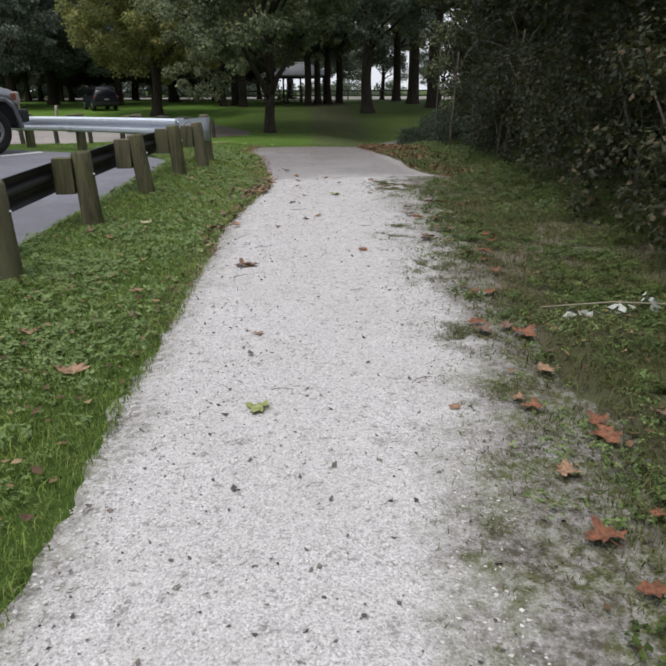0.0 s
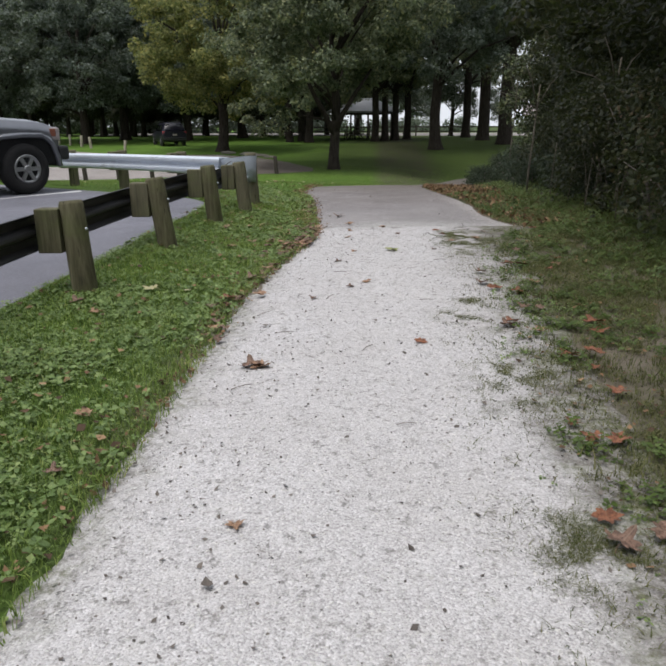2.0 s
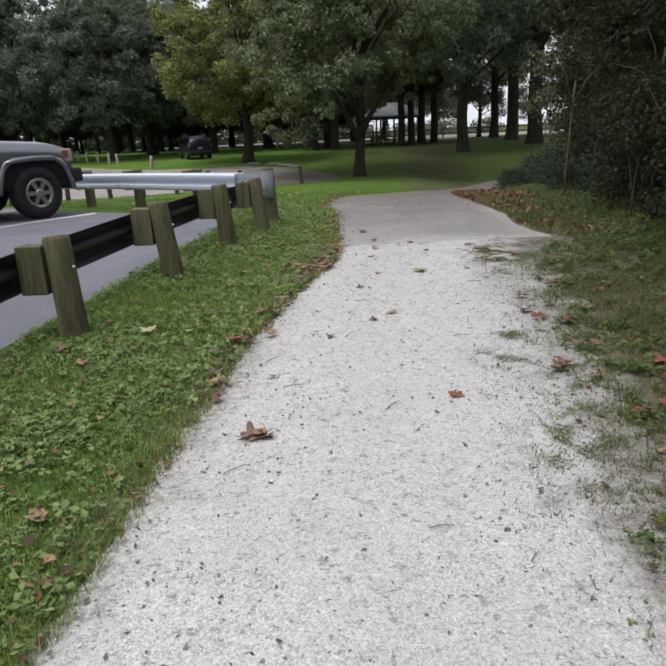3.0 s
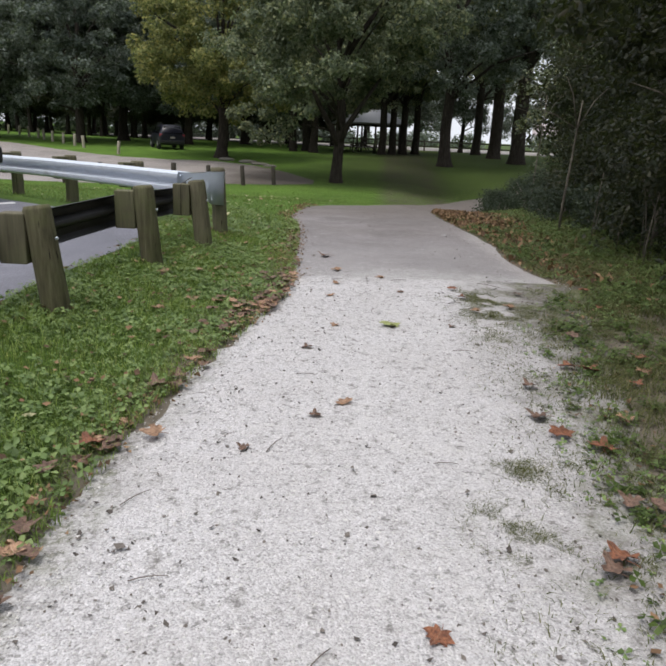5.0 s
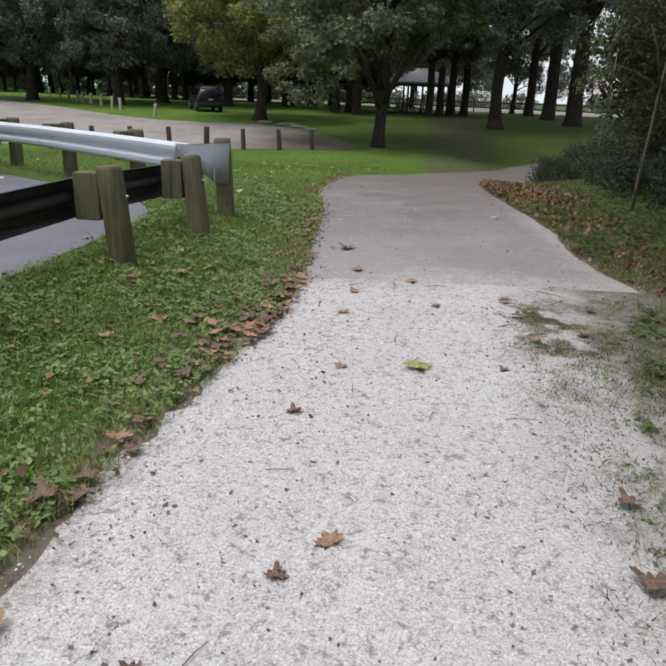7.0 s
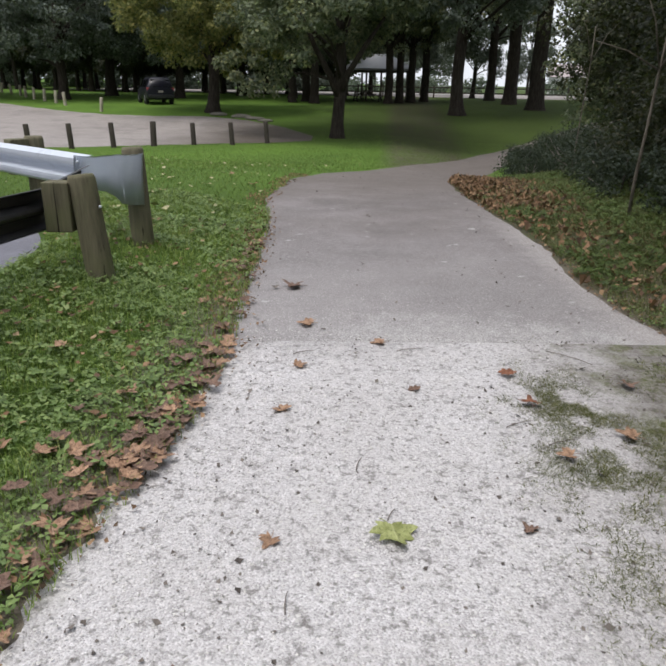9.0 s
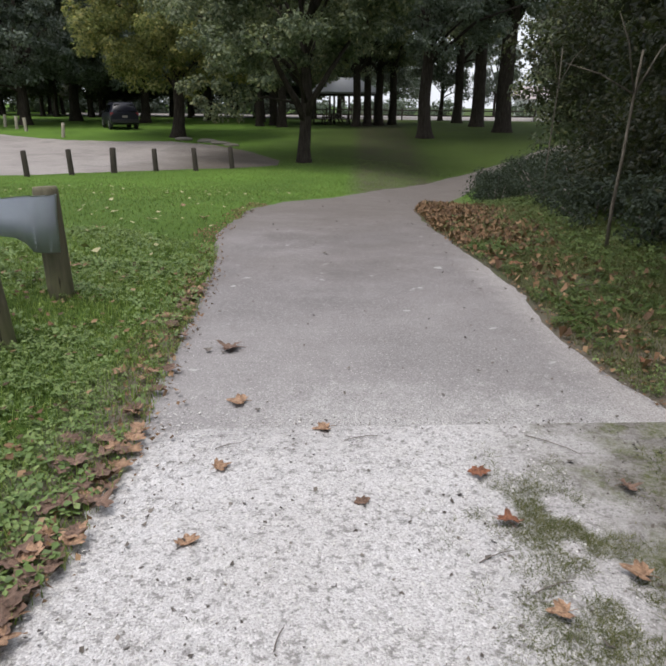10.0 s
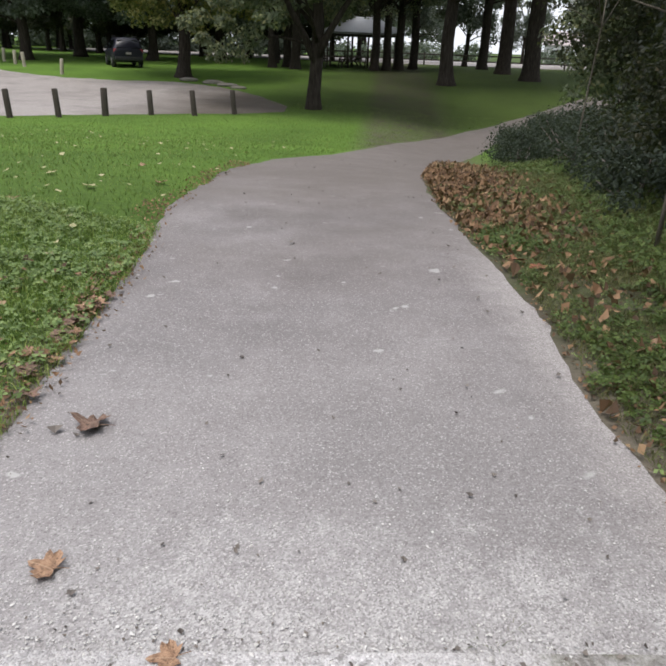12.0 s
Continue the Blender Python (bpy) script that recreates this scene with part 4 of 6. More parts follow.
# ---------------------------------------------------------------- vehicles
def shell(bm, sections, close=True):
    """A body from cross-sections: each (along, [(side, up) ...]), mirrored over the middle."""
    rings = []
    for x, half in sections:
        pts = [(x, -s, u) for s, u in half] + [(x, s, u) for s, u in half[::-1]]
        rings.append([bm.verts.new(p) for p in pts])
    n = len(rings[0])
    for a, b in zip(rings, rings[1:]):
        for k in range(n):
            f = bm.faces.new((a[k], b[k], b[(k + 1) % n], a[(k + 1) % n]))
            f.smooth = True
    if close:
        bm.faces.new(rings[0][::-1]), bm.faces.new(rings[-1])
    bmesh.ops.recalc_face_normals(bm, faces=bm.faces)
    return bm


def car_wheel(parent, x, y, r, width, side):
    m = pose(x, y, r) @ Matrix.Rotation(radians(90 * side), 4, "X")
    bm = bmesh.new()
    lathe(bm, [(r * 0.5, -width * 0.1), (r * 0.58, -width / 2), (r * 0.9, -width / 2), (r * 0.985, -width * 0.36), (r, 0), (r * 0.985, width * 0.36), (r * 0.9, width / 2), (r * 0.58, width / 2), (r * 0.52, width * 0.05)], 32, m)
    wheel = part("wheel", bm, RUBBER, parent, "black rubber tyre")
    bm = bmesh.new()
    lathe(bm, [(r * 0.56, width * 0.40), (r * 0.56, width * 0.505), (r * 0.51, width * 0.51), (r * 0.46, width * 0.38), (r * 0.2, width * 0.30)], 28, m)
    for k in range(6):
        a = 2 * math.pi * k / 6
        box(bm, (0, 0, 0), (r * 0.40, r * 0.16, 0.03), 0.008, m @ Matrix.Rotation(a, 4, "Z") @ Matrix.Translation((r * 0.34, 0, width * 0.44)))
    lathe(bm, [(r * 0.16, width * 0.36), (r * 0.16, width * 0.49), (r * 0.1, width * 0.53)], 16, m)
    part("rim", bm, ALLOY, wheel, "silver alloy rim")
    # a dark disc stands for the shade between the spokes
    bm = bmesh.new()
    lathe(bm, [(r * 0.45, width * 0.38), (r * 0.45, width * 0.405)], 24, m)
    part("spoke_shade", bm, RECESS_SHADE, wheel, "dark disc standing for the shade behind the spokes")
    bm = bmesh.new()
    lathe(bm, [(r * 0.55, width * 0.1), (r * 0.55, width * 0.14)], 20, m)
    part("brake_disc", bm, DARKSTEEL, wheel)
    return wheel


def arch(bm, x, y, r, side, flare=0.05):
    """A wheel-arch lip."""
    k = r / 0.52
    pts = [(x + u * k, y + side * flare * 0.4, w) for u, w in ((0.64, 0.44), (0.60, 0.62), (0.54, 0.80), (0.46, 0.90), (0.34, 0.95), (0.0, 0.965), (-0.34, 0.95), (-0.46, 0.90), (-0.54, 0.80), (-0.60, 0.62), (-0.64, 0.44))]
    return tube(bm, pts, [0.045] * len(pts), 8, True, 0, (1, 1))


def pickup(at, heading):
    ob = thing("pickup_truck", (at[0], at[1], gz(*at) + 0.015), "grey metallic four-door pickup truck parked on asphalt", "truck", "parked vehicles", heading)
    # x runs forward from the front axle, y to the left
    h = 0.92
    low, bar = 0.52, 1.10
    def side(w, lo, top, crown):
        return [(w * 0.90, lo), (w, lo + 0.12), (w, top - 0.16), (w * 0.965, top), (w * 0.6, top + crown), (0.05, top + crown * 1.2)]
    bm = bmesh.new()
    shell(bm, [(0.76, side(0.80, 0.62, 1.00, 0.03)), (0.71, side(0.88, 0.56, 1.07, 0.04)), (0.54, side(0.93, 0.54, 1.13, 0.05)), (0.32, side(0.95, 0.56, 1.16, 0.06)), (-0.5, side(0.95, 0.56, 1.20, 0.07)), (-0.95, side(0.95, 0.50, 1.22, 0.07)), (-1.5, side(0.95, 0.46, 1.20, 0.02)), (-3.1, side(0.95, 0.46, 1.20, 0.02)), (-3.15, side(0.95, 0.5, 1.22, 0.0)), (-4.75, side(0.95, 0.55, 1.22, 0.0)), (-4.8, side(0.93, 0.58, 1.18, 0.0))])
    bmesh.ops.bevel(bm, geom=[e for e in bm.edges if e.calc_face_angle(0) > 0.6], offset=0.02, segments=2, affect="EDGES")
    body = part("body", bm, TRUCK, ob)
    bm = bmesh.new()
    def roof(w0, w1, z0, z1):
        return [(w0, z0), (w0 * 0.99, z0 + 0.05), (w1 + 0.02, z1 - 0.12), (w1 - 0.05, z1 - 0.02), (w1 * 0.6, z1 + 0.02), (0.05, z1 + 0.03)]
    shell(bm, [(-0.72, roof(0.90, 0.86, 1.19, 1.26)), (-1.05, roof(0.91, 0.80, 1.19, 1.55)), (-1.45, roof(0.92, 0.76, 1.19, 1.86)), (-1.75, roof(0.92, 0.75, 1.19, 1.91)), (-2.75, roof(0.92, 0.75, 1.19, 1.90)), (-3.0, roof(0.92, 0.78, 1.19, 1.80)), (-3.12, roof(0.92, 0.84, 1.19, 1.30))])
    part("cab", bm, TRUCK, ob)
    for s in (-1, 1):
        # side glass, proud of the cab by a few millimetres
        for x0, x1, k in ((-1.02, -1.86, 0), (-1.98, -2.86, 1)):
            bm = bmesh.new()
            y0, y1 = s * 0.925, s * 0.80
            t0 = x0 - 0.34 if k == 0 else x0 - 0.02
            t1 = x1 if k == 0 else x1 + 0.10
            v = [bm.verts.new(p) for p in ((x0, y0, 1.25), (x1, y0, 1.25), (t1, y1, 1.76), (t0, y1, 1.74))]
            bm.faces.new(v)
            bmesh.ops.solidify(bm, geom=list(bm.faces), thickness=0.012)
            part("window", bm, GLASS, ob, "dark side window")
        for x in (0.0, -3.75):
            part("wheel_arch", arch(bmesh.new(), x, s * 0.955, 0.52, s), TRUCK, ob)
            # the body has no cutout; this dark block stands for the shaded opening
            bm = bmesh.new()
            well = [(x + 0.60, 0.50), (x + 0.50, 0.80), (x + 0.34, 0.92), (x - 0.34, 0.92), (x - 0.50, 0.80), (x - 0.60, 0.50)]
            face = bm.faces.new([bm.verts.new((u, s * 0.958, w)) for u, w in well])
            pulled = bmesh.ops.extrude_face_region(bm, geom=[face])
            bmesh.ops.translate(bm, verts=[v for v in pulled["geom"] if isinstance(v, bmesh.types.BMVert)], vec=(0, -s * 0.3, 0))
            bmesh.ops.recalc_face_normals(bm, faces=bm.faces)
            part("wheel_well", bm, RECESS_SHADE, ob)
            car_wheel(ob, x, s * 0.885, 0.42, 0.26, -s)
        for x in (-0.98, -1.93, -3.02):
            bm = bmesh.new()
            box(bm, (x, s * 0.952, 0.86), (0.012, 0.008, 0.70))
            part("door_gap", bm, BLACK, ob)
        for x in (-1.75, -2.8):
            bm = bmesh.new()
            box(bm, (x, s * 0.968, 1.08), (0.17, 0.03, 0.035), 0.01)
            part("door_handle", bm, TRUCK, ob)
        bm = bmesh.new()
        box(bm, (-1.02, s * 1.07, 1.33), (0.12, 0.20, 0.22), 0.03)
        box(bm, (-1.02, s * 0.95, 1.25), (0.06, 0.12, 0.04), 0.01)
        part("mirror", bm, BLACK, ob, "black side mirror")
        bm = bmesh.new()
        box(bm, (0.64, s * 0.79, 0.98), (0.20, 0.26, 0.22), 0.04)
        lamp = part("headlight", bm, LENS, ob, "hazy headlight")
        bm = bmesh.new()
        box(bm, (0.60, s * 0.90, 1.0), (0.11, 0.05, 0.13), 0.015)
        part("turn_signal", bm, AMBER, lamp, "amber turn signal")
        bm = bmesh.new()
        box(bm, (-4.79, s * 0.85, 0.98), (0.06, 0.16, 0.36), 0.015)
        part("tail_light", bm, REDLENS, ob, "red tail light")
        bm = bmesh.new()
        box(bm, (-1.9, s * 0.93, 0.45), (2.3, 0.10, 0.07), 0.02)
        part("sill", bm, BLACK, ob)
    bm = bmesh.new()
    box(bm, (0.78, 0, 0.66), (0.20, 1.86, 0.24), 0.05)
    box(bm, (0.74, 0, 0.50), (0.14, 1.6, 0.14), 0.04)
    part("front_bumper", bm, BLACK, ob, "dark front bumper")
    bm = bmesh.new()
    box(bm, (0.75, 0, 0.94), (0.06, 1.3, 0.26), 0.02)
    part("grille", bm, BLACK, ob)
    bm = bmesh.new()
    box(bm, (-4.88, 0, 0.62), (0.16, 1.8, 0.2), 0.04)
    part("rear_bumper", bm, ALLOY, ob, "bright rear bumper")
    bm = bmesh.new()
    v = [bm.verts.new(p) for p in ((-0.66, -0.80, 1.28), (-0.66, 0.80, 1.28), (-1.36, 0.68, 1.80), (-1.36, -0.68, 1.80))]
    bm.faces.new(v)
    bmesh.ops.solidify(bm, geom=list(bm.faces), thickness=0.03)
    part("windscreen", bm, GLASS, ob, "dark windscreen")
    return ob


truck = pickup((-7.1, 15.25), 58)
truck.scale = (1.13, 1.13, 1.13)


def suv(at, heading):
    ob = thing("suv", (at[0], at[1], gz(*at) + 0.01), "dark navy suv parked on the far grass", "car", "parked vehicles", heading)
    def sec(w, lo, belt, w1, top):
        return [(w * 0.9, lo), (w, lo + 0.15), (w, belt), (w1 + 0.02, top - 0.12), (w1 - 0.08, top), (0.05, top + 0.03)]
    bm = bmesh.new()
    shell(bm, [(2.3, sec(0.80, 0.35, 0.72, 0.7, 0.90)), (2.15, sec(0.9, 0.3, 0.85, 0.8, 1.02)), (1.1, sec(0.95, 0.28, 0.98, 0.82, 1.14)), (0.5, sec(0.95, 0.28, 1.02, 0.76, 1.48)), (0.0, sec(0.95, 0.28, 1.05, 0.72, 1.72)), (-1.4, sec(0.95, 0.28, 1.05, 0.72, 1.74)), (-2.0, sec(0.94, 0.3, 1.05, 0.70, 1.68)), (-2.25, sec(0.92, 0.34, 1.05, 0.78, 1.25)), (-2.3, sec(0.9, 0.4, 0.8, 0.8, 0.98))])
    part("body", bm, NAVY, ob)
    for s in (-1, 1):
        for x in (1.42, -1.4):
            car_wheel(ob, x, s * 0.86, 0.36, 0.24, -s)
            bm = bmesh.new()
            lathe(bm, [(0.42, 0), (0.42, 0.2)], 20, pose(x, s * 0.953, 0.37) @ Matrix.Rotation(radians(90 * s), 4, "X"))
            part("wheel_well", bm, BLACK, ob)
        for x0, x1 in ((0.55, -0.35), (-0.42, -1.2), (-1.27, -1.85)):
            bm = bmesh.new()
            v = [bm.verts.new(p) for p in ((x0, s * 0.955, 1.09), (x1, s * 0.955, 1.09), (x1 + 0.05, s * 0.775, 1.58), (x0 - 0.28 if x0 > 0.5 else x0, s * 0.775, 1.58))]
            bm.faces.new(v)
            bmesh.ops.solidify(bm, geom=list(bm.faces), thickness=0.012)
            part("window", bm, GLASS, ob, "dark side window")
        bm = bmesh.new()
        box(bm, (-2.2, s * 0.82, 0.98), (0.16, 0.22, 0.22), 0.03)
        part("tail_light", bm, REDLENS, ob, "red tail light")
        bm = bmesh.new()
        box(bm, (0.55, s * 1.04, 1.1), (0.1, 0.18, 0.14), 0.03)
        part("mirror", bm, BLACK, ob)
        bm = bmesh.new()
        tube(bm, [(0.0, s * 0.66, 1.76), (-0.1, s * 0.66, 1.82), (-1.6, s * 0.66, 1.82), (-1.7, s * 0.66, 1.77)], [0.02] * 4, 8)
        part("roof_rail", bm, BLACK, ob)
    bm = bmesh.new()
    v = [bm.verts.new(p) for p in ((-2.285, -0.72, 1.12), (-2.285, 0.72, 1.12), (-2.06, 0.62, 1.6), (-2.06, -0.62, 1.6))]
    bm.faces.new(v)
    bmesh.ops.solidify(bm, geom=list(bm.faces), thickness=0.02)
    part("rear_window", bm, GLASS, ob, "dark rear window")
    bm = bmesh.new()
    box(bm, (-2.3, 0, 0.5), (0.16, 1.75, 0.24), 0.05)
    part("rear_bumper", bm, BLACK, ob)
    bm = bmesh.new()
    box(bm, (-2.33, 0, 0.82), (0.02, 0.34, 0.14), 0.005)
    part("number_plate", bm, LENS, ob, "pale number plate")
    return ob


suv((-16.3, 58.2), 118)

lamp = thing("lamp_post", (-11.3, 21.3, gz(-11.3, 21.3)), "tall pale grey metal lamp post behind the lot", "lamp post")
bm = bmesh.new()
lathe(bm, [(0.22, 0), (0.22, 0.12), (0.15, 0.16), (0.125, 0.5), (0.085, 8.0)], 18)
part("pole", bm, POLE, lamp)
bm = bmesh.new()
tube(bm, [(0, 0, 7.9), (0.5, -0.3, 8.15), (1.3, -0.8, 8.2)], [0.05, 0.045, 0.04], 10)
arm = part("arm", bm, POLE, lamp)
bm = bmesh.new()
box(bm, (1.5, -0.92, 8.18), (0.55, 0.26, 0.12), 0.03, Matrix())
part("lamp_head", bm, POLE, arm)


# ---------------------------------------------------------------- shelter, tables and far buildings
def shelter(at, turn):
    ob = thing("picnic_shelter", (at[0], at[1], gz(*at)), "open picnic shelter with a pale hipped roof and dark posts", "shelter", "", turn)
    for x in (-2.6, -0.87, 0.87, 2.6):
        for y in (-1.9, 1.9):
            bm = bmesh.new()
            box(bm, (x, y, 1.2), (0.16, 0.16, 2.5), 0.015)
            part("post", bm, PLANK, ob)
    bm = bmesh.new()
    low = [(-3.3, -2.6, 2.35), (3.3, -2.6, 2.35), (3.3, 2.6, 2.35), (-3.3, 2.6, 2.35)]
    a = [bm.verts.new(p) for p in low]
    b = [bm.verts.new((x, y, z + 0.14)) for x, y, z in low]
    r = [bm.verts.new((-1.2, 0, 3.7)), bm.verts.new((1.2, 0, 3.7))]
    bm.faces.new(a[::-1])
    for k in range(4):
        bm.faces.new((a[k], a[(k + 1) % 4], b[(k + 1) % 4], b[k]))
    bm.faces.new((b[0], b[1], r[1], r[0])), bm.faces.new((b[1], b[2], r[1])), bm.faces.new((b[2], b[3], r[0], r[1])), bm.faces.new((b[3], b[0], r[0]))
    part("roof", bm, ROOF, ob)
    for y in (-1.9, 1.9):
        part("beam", box(bmesh.new(), (0, y, 2.30), (5.6, 0.12, 0.2), 0.01), PLANK, ob)
    return ob


shelter((-0.9, 71.0), 8)


def picnic_table(at, turn):
    ob = thing("picnic_table", (at[0], at[1], gz(*at)), "dark wooden picnic table with fixed benches under trees", "table", "picnic tables", turn)
    for k in range(5):
        bm = bmesh.new()
        box(bm, (0, -0.30 + 0.15 * k, 0.75), (1.8, 0.14, 0.04), 0.006)
        part("top_board", bm, PLANK, ob)
    for y in (-0.72, 0.72):
        bm = bmesh.new()
        box(bm, (0, y, 0.45), (1.8, 0.26, 0.04), 0.006)
        part("bench_board", bm, PLANK, ob)
    for x in (-0.65, 0.65):
        bm = bmesh.new()
        tube(bm, [(x, -0.72, 0.0), (x, -0.2, 0.74)], [0.05, 0.05], 6)
        tube(bm, [(x, 0.72, 0.0), (x, 0.2, 0.74)], [0.05, 0.05], 6)
        box(bm, (x, 0, 0.41), (0.05, 1.6, 0.09))
        part("leg_frame", bm, PLANK, ob)
    return ob


picnic_table((-2.9, 66.5), 15), picnic_table((-0.9, 67.0), -10), picnic_table((-1.6, 71.0), 80)


def far_house(at, size, turn, wall, roof, label):
    ob = thing("house", (at[0], at[1], gz(*at)), label, "house", "far buildings", turn)
    w, d, h = size
    bm = bmesh.new()
    box(bm, (0, 0, h / 2), (w, d, h))
    part("wall", bm, wall, ob)
    bm = bmesh.new()
    v = [bm.verts.new(p) for p in ((-w / 2 - 0.4, -d / 2 - 0.4, h), (w / 2 + 0.4, -d / 2 - 0.4, h), (w / 2 + 0.4, d / 2 + 0.4, h), (-w / 2 - 0.4, d / 2 + 0.4, h), (-w / 2 - 0.4, 0, h + d * 0.3), (w / 2 + 0.4, 0, h + d * 0.3))]
    for q in ((0, 1, 5, 4), (2, 3, 4, 5), (0, 4, 3), (1, 2, 5), (3, 2, 1, 0)):
        bm.faces.new([v[i] for i in q])
    part("roof", bm, roof, ob)
    for k in range(int(w // 3)):
        bm = bmesh.new()
        box(bm, (-w / 2 + 1.8 + 3 * k, -d / 2 - 0.03, h * 0.55), (1.1, 0.1, 1.2), 0.02)
        win = part("window", bm, SIDING, ob)
        bm = bmesh.new()
        box(bm, (-w / 2 + 1.8 + 3 * k, -d / 2 - 0.09, h * 0.55), (0.9, 0.04, 1.0))
        part("pane", bm, GLASS, win)
    return ob


far_house((36, 150), (10, 8, 3.0), -12, SIDING, ROOFRED, "white low house with a pale reddish roof beyond the road")

fence = thing("rail_fence", (0, 0, 0), "low dark rail fence along the far road", "fence")
for k in range(17):
    x = -8 + 2.6 * k
    y = 82.5 - 0.15 * x
    bm = bmesh.new()
    box(bm, (x, y, gz(x, y) + 0.55), (0.14, 0.14, 1.3), 0.01)
    part("post", bm, PLANK, fence)
    if k < 16:
        for z in (0.5, 1.0):
            bm = bmesh.new()
            box(bm, (x + 1.3, y - 0.19, gz(x, y) + z), (2.62, 0.06, 0.12), 0.01, Matrix())
            part("rail", bm, PLANK, fence)


# ---------------------------------------------------------------- grass, weeds and litter
def scatter(rng, n, x0, x1, y0, y1, keep):
    p = np.c_[rng.uniform(x0, x1, n), rng.uniform(y0, y1, n)]
    return p[keep(p[:, 0], p[:, 1], rng.uniform(0, 1, n))]


PATCH = {}


def patchy(x, y, scale, seed):
    """Smooth random patches, 0 to 1, by a coarse grid."""
    key = (scale, seed)
    if key not in PATCH:
        PATCH[key] = np.random.default_rng(seed).uniform(0, 1, (128, 128))
    g = PATCH[key]
    u, v = (np.asarray(x) * scale) % 127, (np.asarray(y) * scale) % 127
    i, j = u.astype(int), v.astype(int)
    fu, fv = u - i, v - j
    fu, fv = fu * fu * (3 - 2 * fu), fv * fv * (3 - 2 * fv)
    return (g[i, j] * (1 - fu) * (1 - fv) + g[i + 1, j] * fu * (1 - fv) + g[i, j + 1] * (1 - fu) * fv + g[i + 1, j + 1] * fu * fv)


def blades(rng, p, length, width, spread=0.5):
    n = len(p)
    z = ground(p[:, 0], p[:, 1]) + 0.012
    a = rng.uniform(0, 2 * np.pi, n)
    side = np.c_[np.cos(a), np.sin(a), np.zeros(n)]
    b = a + rng.uniform(0.6, 2.4, n)
    lean = np.c_[np.cos(b), np.sin(b), np.zeros(n)] * rng.uniform(0.1, spread * 2, n)[:, None]
    L = (length * rng.uniform(0.45, 1.25, n))[:, None]
    W = (width * rng.uniform(0.6, 1.3, n))[:, None]
    o = np.c_[p, z]
    up = np.array([0, 0, 1.0])
    m = o + (up * 0.62 + lean * 0.35) * L
    t = o + (up * 0.85 + lean) * L
    verts = np.stack([o - side * W, o + side * W, m + side * W * 0.7, m - side * W * 0.7, t], 1).reshape(-1, 3)
    k = np.arange(n)[:, None] * 5
    return verts, np.concatenate([k + [0, 1, 2], k + [0, 2, 3], k + [3, 2, 4]])


def rosettes(rng, p, size, height):
    """Three-lobed clover leaves and small round weeds, lying nearly flat on short stalks."""
    n = len(p)
    z = ground(p[:, 0], p[:, 1]) + height * rng.uniform(0.25, 1.2, n)
    a0 = rng.uniform(0, 2 * np.pi, n)
    tilt = rng.normal(size=(n, 2)) * 0.32
    o = np.c_[p, z]
    s = size * rng.uniform(0.55, 1.35, n)
    vs = []
    for k in range(3):
        a = a0 + k * 2.094
        for da, rr in ((0, 0.0), (-0.55, 0.8), (0.0, 1.05), (0.55, 0.8)):
            dx, dy = np.cos(a + da) * rr * s, np.sin(a + da) * rr * s
            vs.append(o + np.c_[dx, dy, dx * tilt[:, 0] + dy * tilt[:, 1] - 0.15 * rr * s * (rr > 0.9)])
    verts = np.stack(vs, 1).reshape(-1, 3)
    b = np.arange(n)[:, None] * 12
    return verts, np.concatenate([b + q for k in range(3) for q in ([4 * k, 4 * k + 1, 4 * k + 2], [4 * k, 4 * k + 2, 4 * k + 3])])


def stuff(name, vf, material, label, category):
    return tagged(new(name, soup(name, vf[0], vf[1], material)), label, category, "", "stuff")


GL = np.array(GRAV_L + ASPH_L[1:])
AR = np.array(ASPH_R)


def left_edge(y):
    return np.interp(y, GL[:, 1], GL[:, 0])


def lot_edge(y):
    return np.interp(y, [-8, 6.8, 9, 11.5, 13.2, 13.9], [-2.55, -2.55, -2.42, -2.32, -2.36, -2.75])


def on_verge(x, y):
    inside = (x < left_edge(y)) & np.where(y < 13.9, x > lot_edge(y), x > -30)
    return inside & ~((y >= 13.9) & (x < -2.75) & (y < 14.1 + (-2.85 - x) * 0.64))


rng = np.random.default_rng(5)
p = scatter(rng, 238000, -3.0, -0.2, -4.0, 16.5, lambda x, y, r: on_verge(x - 0.05, y) & (r < 0.35 + 0.75 * patchy(x, y, 2.2, 1)) & (r < np.clip(0.55 + (left_edge(y) - x) * 2.5, 0, 1) * (0.35 + 1.3 * patchy(x, y, 5.0, 31))))
stuff("verge_grass", blades(rng, p, 0.028 + 0.05 * patchy(p[:, 0], p[:, 1], 4.5, 33), 0.0024), VERGE, "short green grass on the verge beside the path", "grass")
p = scatter(rng, 118000, -3.0, -0.2, -4.0, 16.5, lambda x, y, r: on_verge(x, y) & (r < 1.5 * patchy(x, y, 1.7, 2) - 0.12) & (r < np.clip((left_edge(y) - x - 0.10) * 3.5, 0, 1)))
stuff("verge_clover", rosettes(rng, p, 0.017, 0.02 + 0.05 * patchy(p[:, 0], p[:, 1], 4.0, 34)), CLOVER, "clover and broad-leaved weeds in the verge", "grass")
p = scatter(rng, 37000, -3.0, -0.2, -4.0, 16.5, lambda x, y, r: on_verge(x, y) & (r < 1.6 * patchy(x, y, 1.4, 12) - 0.4))
stuff("verge_weed", rosettes(rng, p, 0.03, 0.06), CLOVER, "broader weed leaves standing in the verge", "grass")

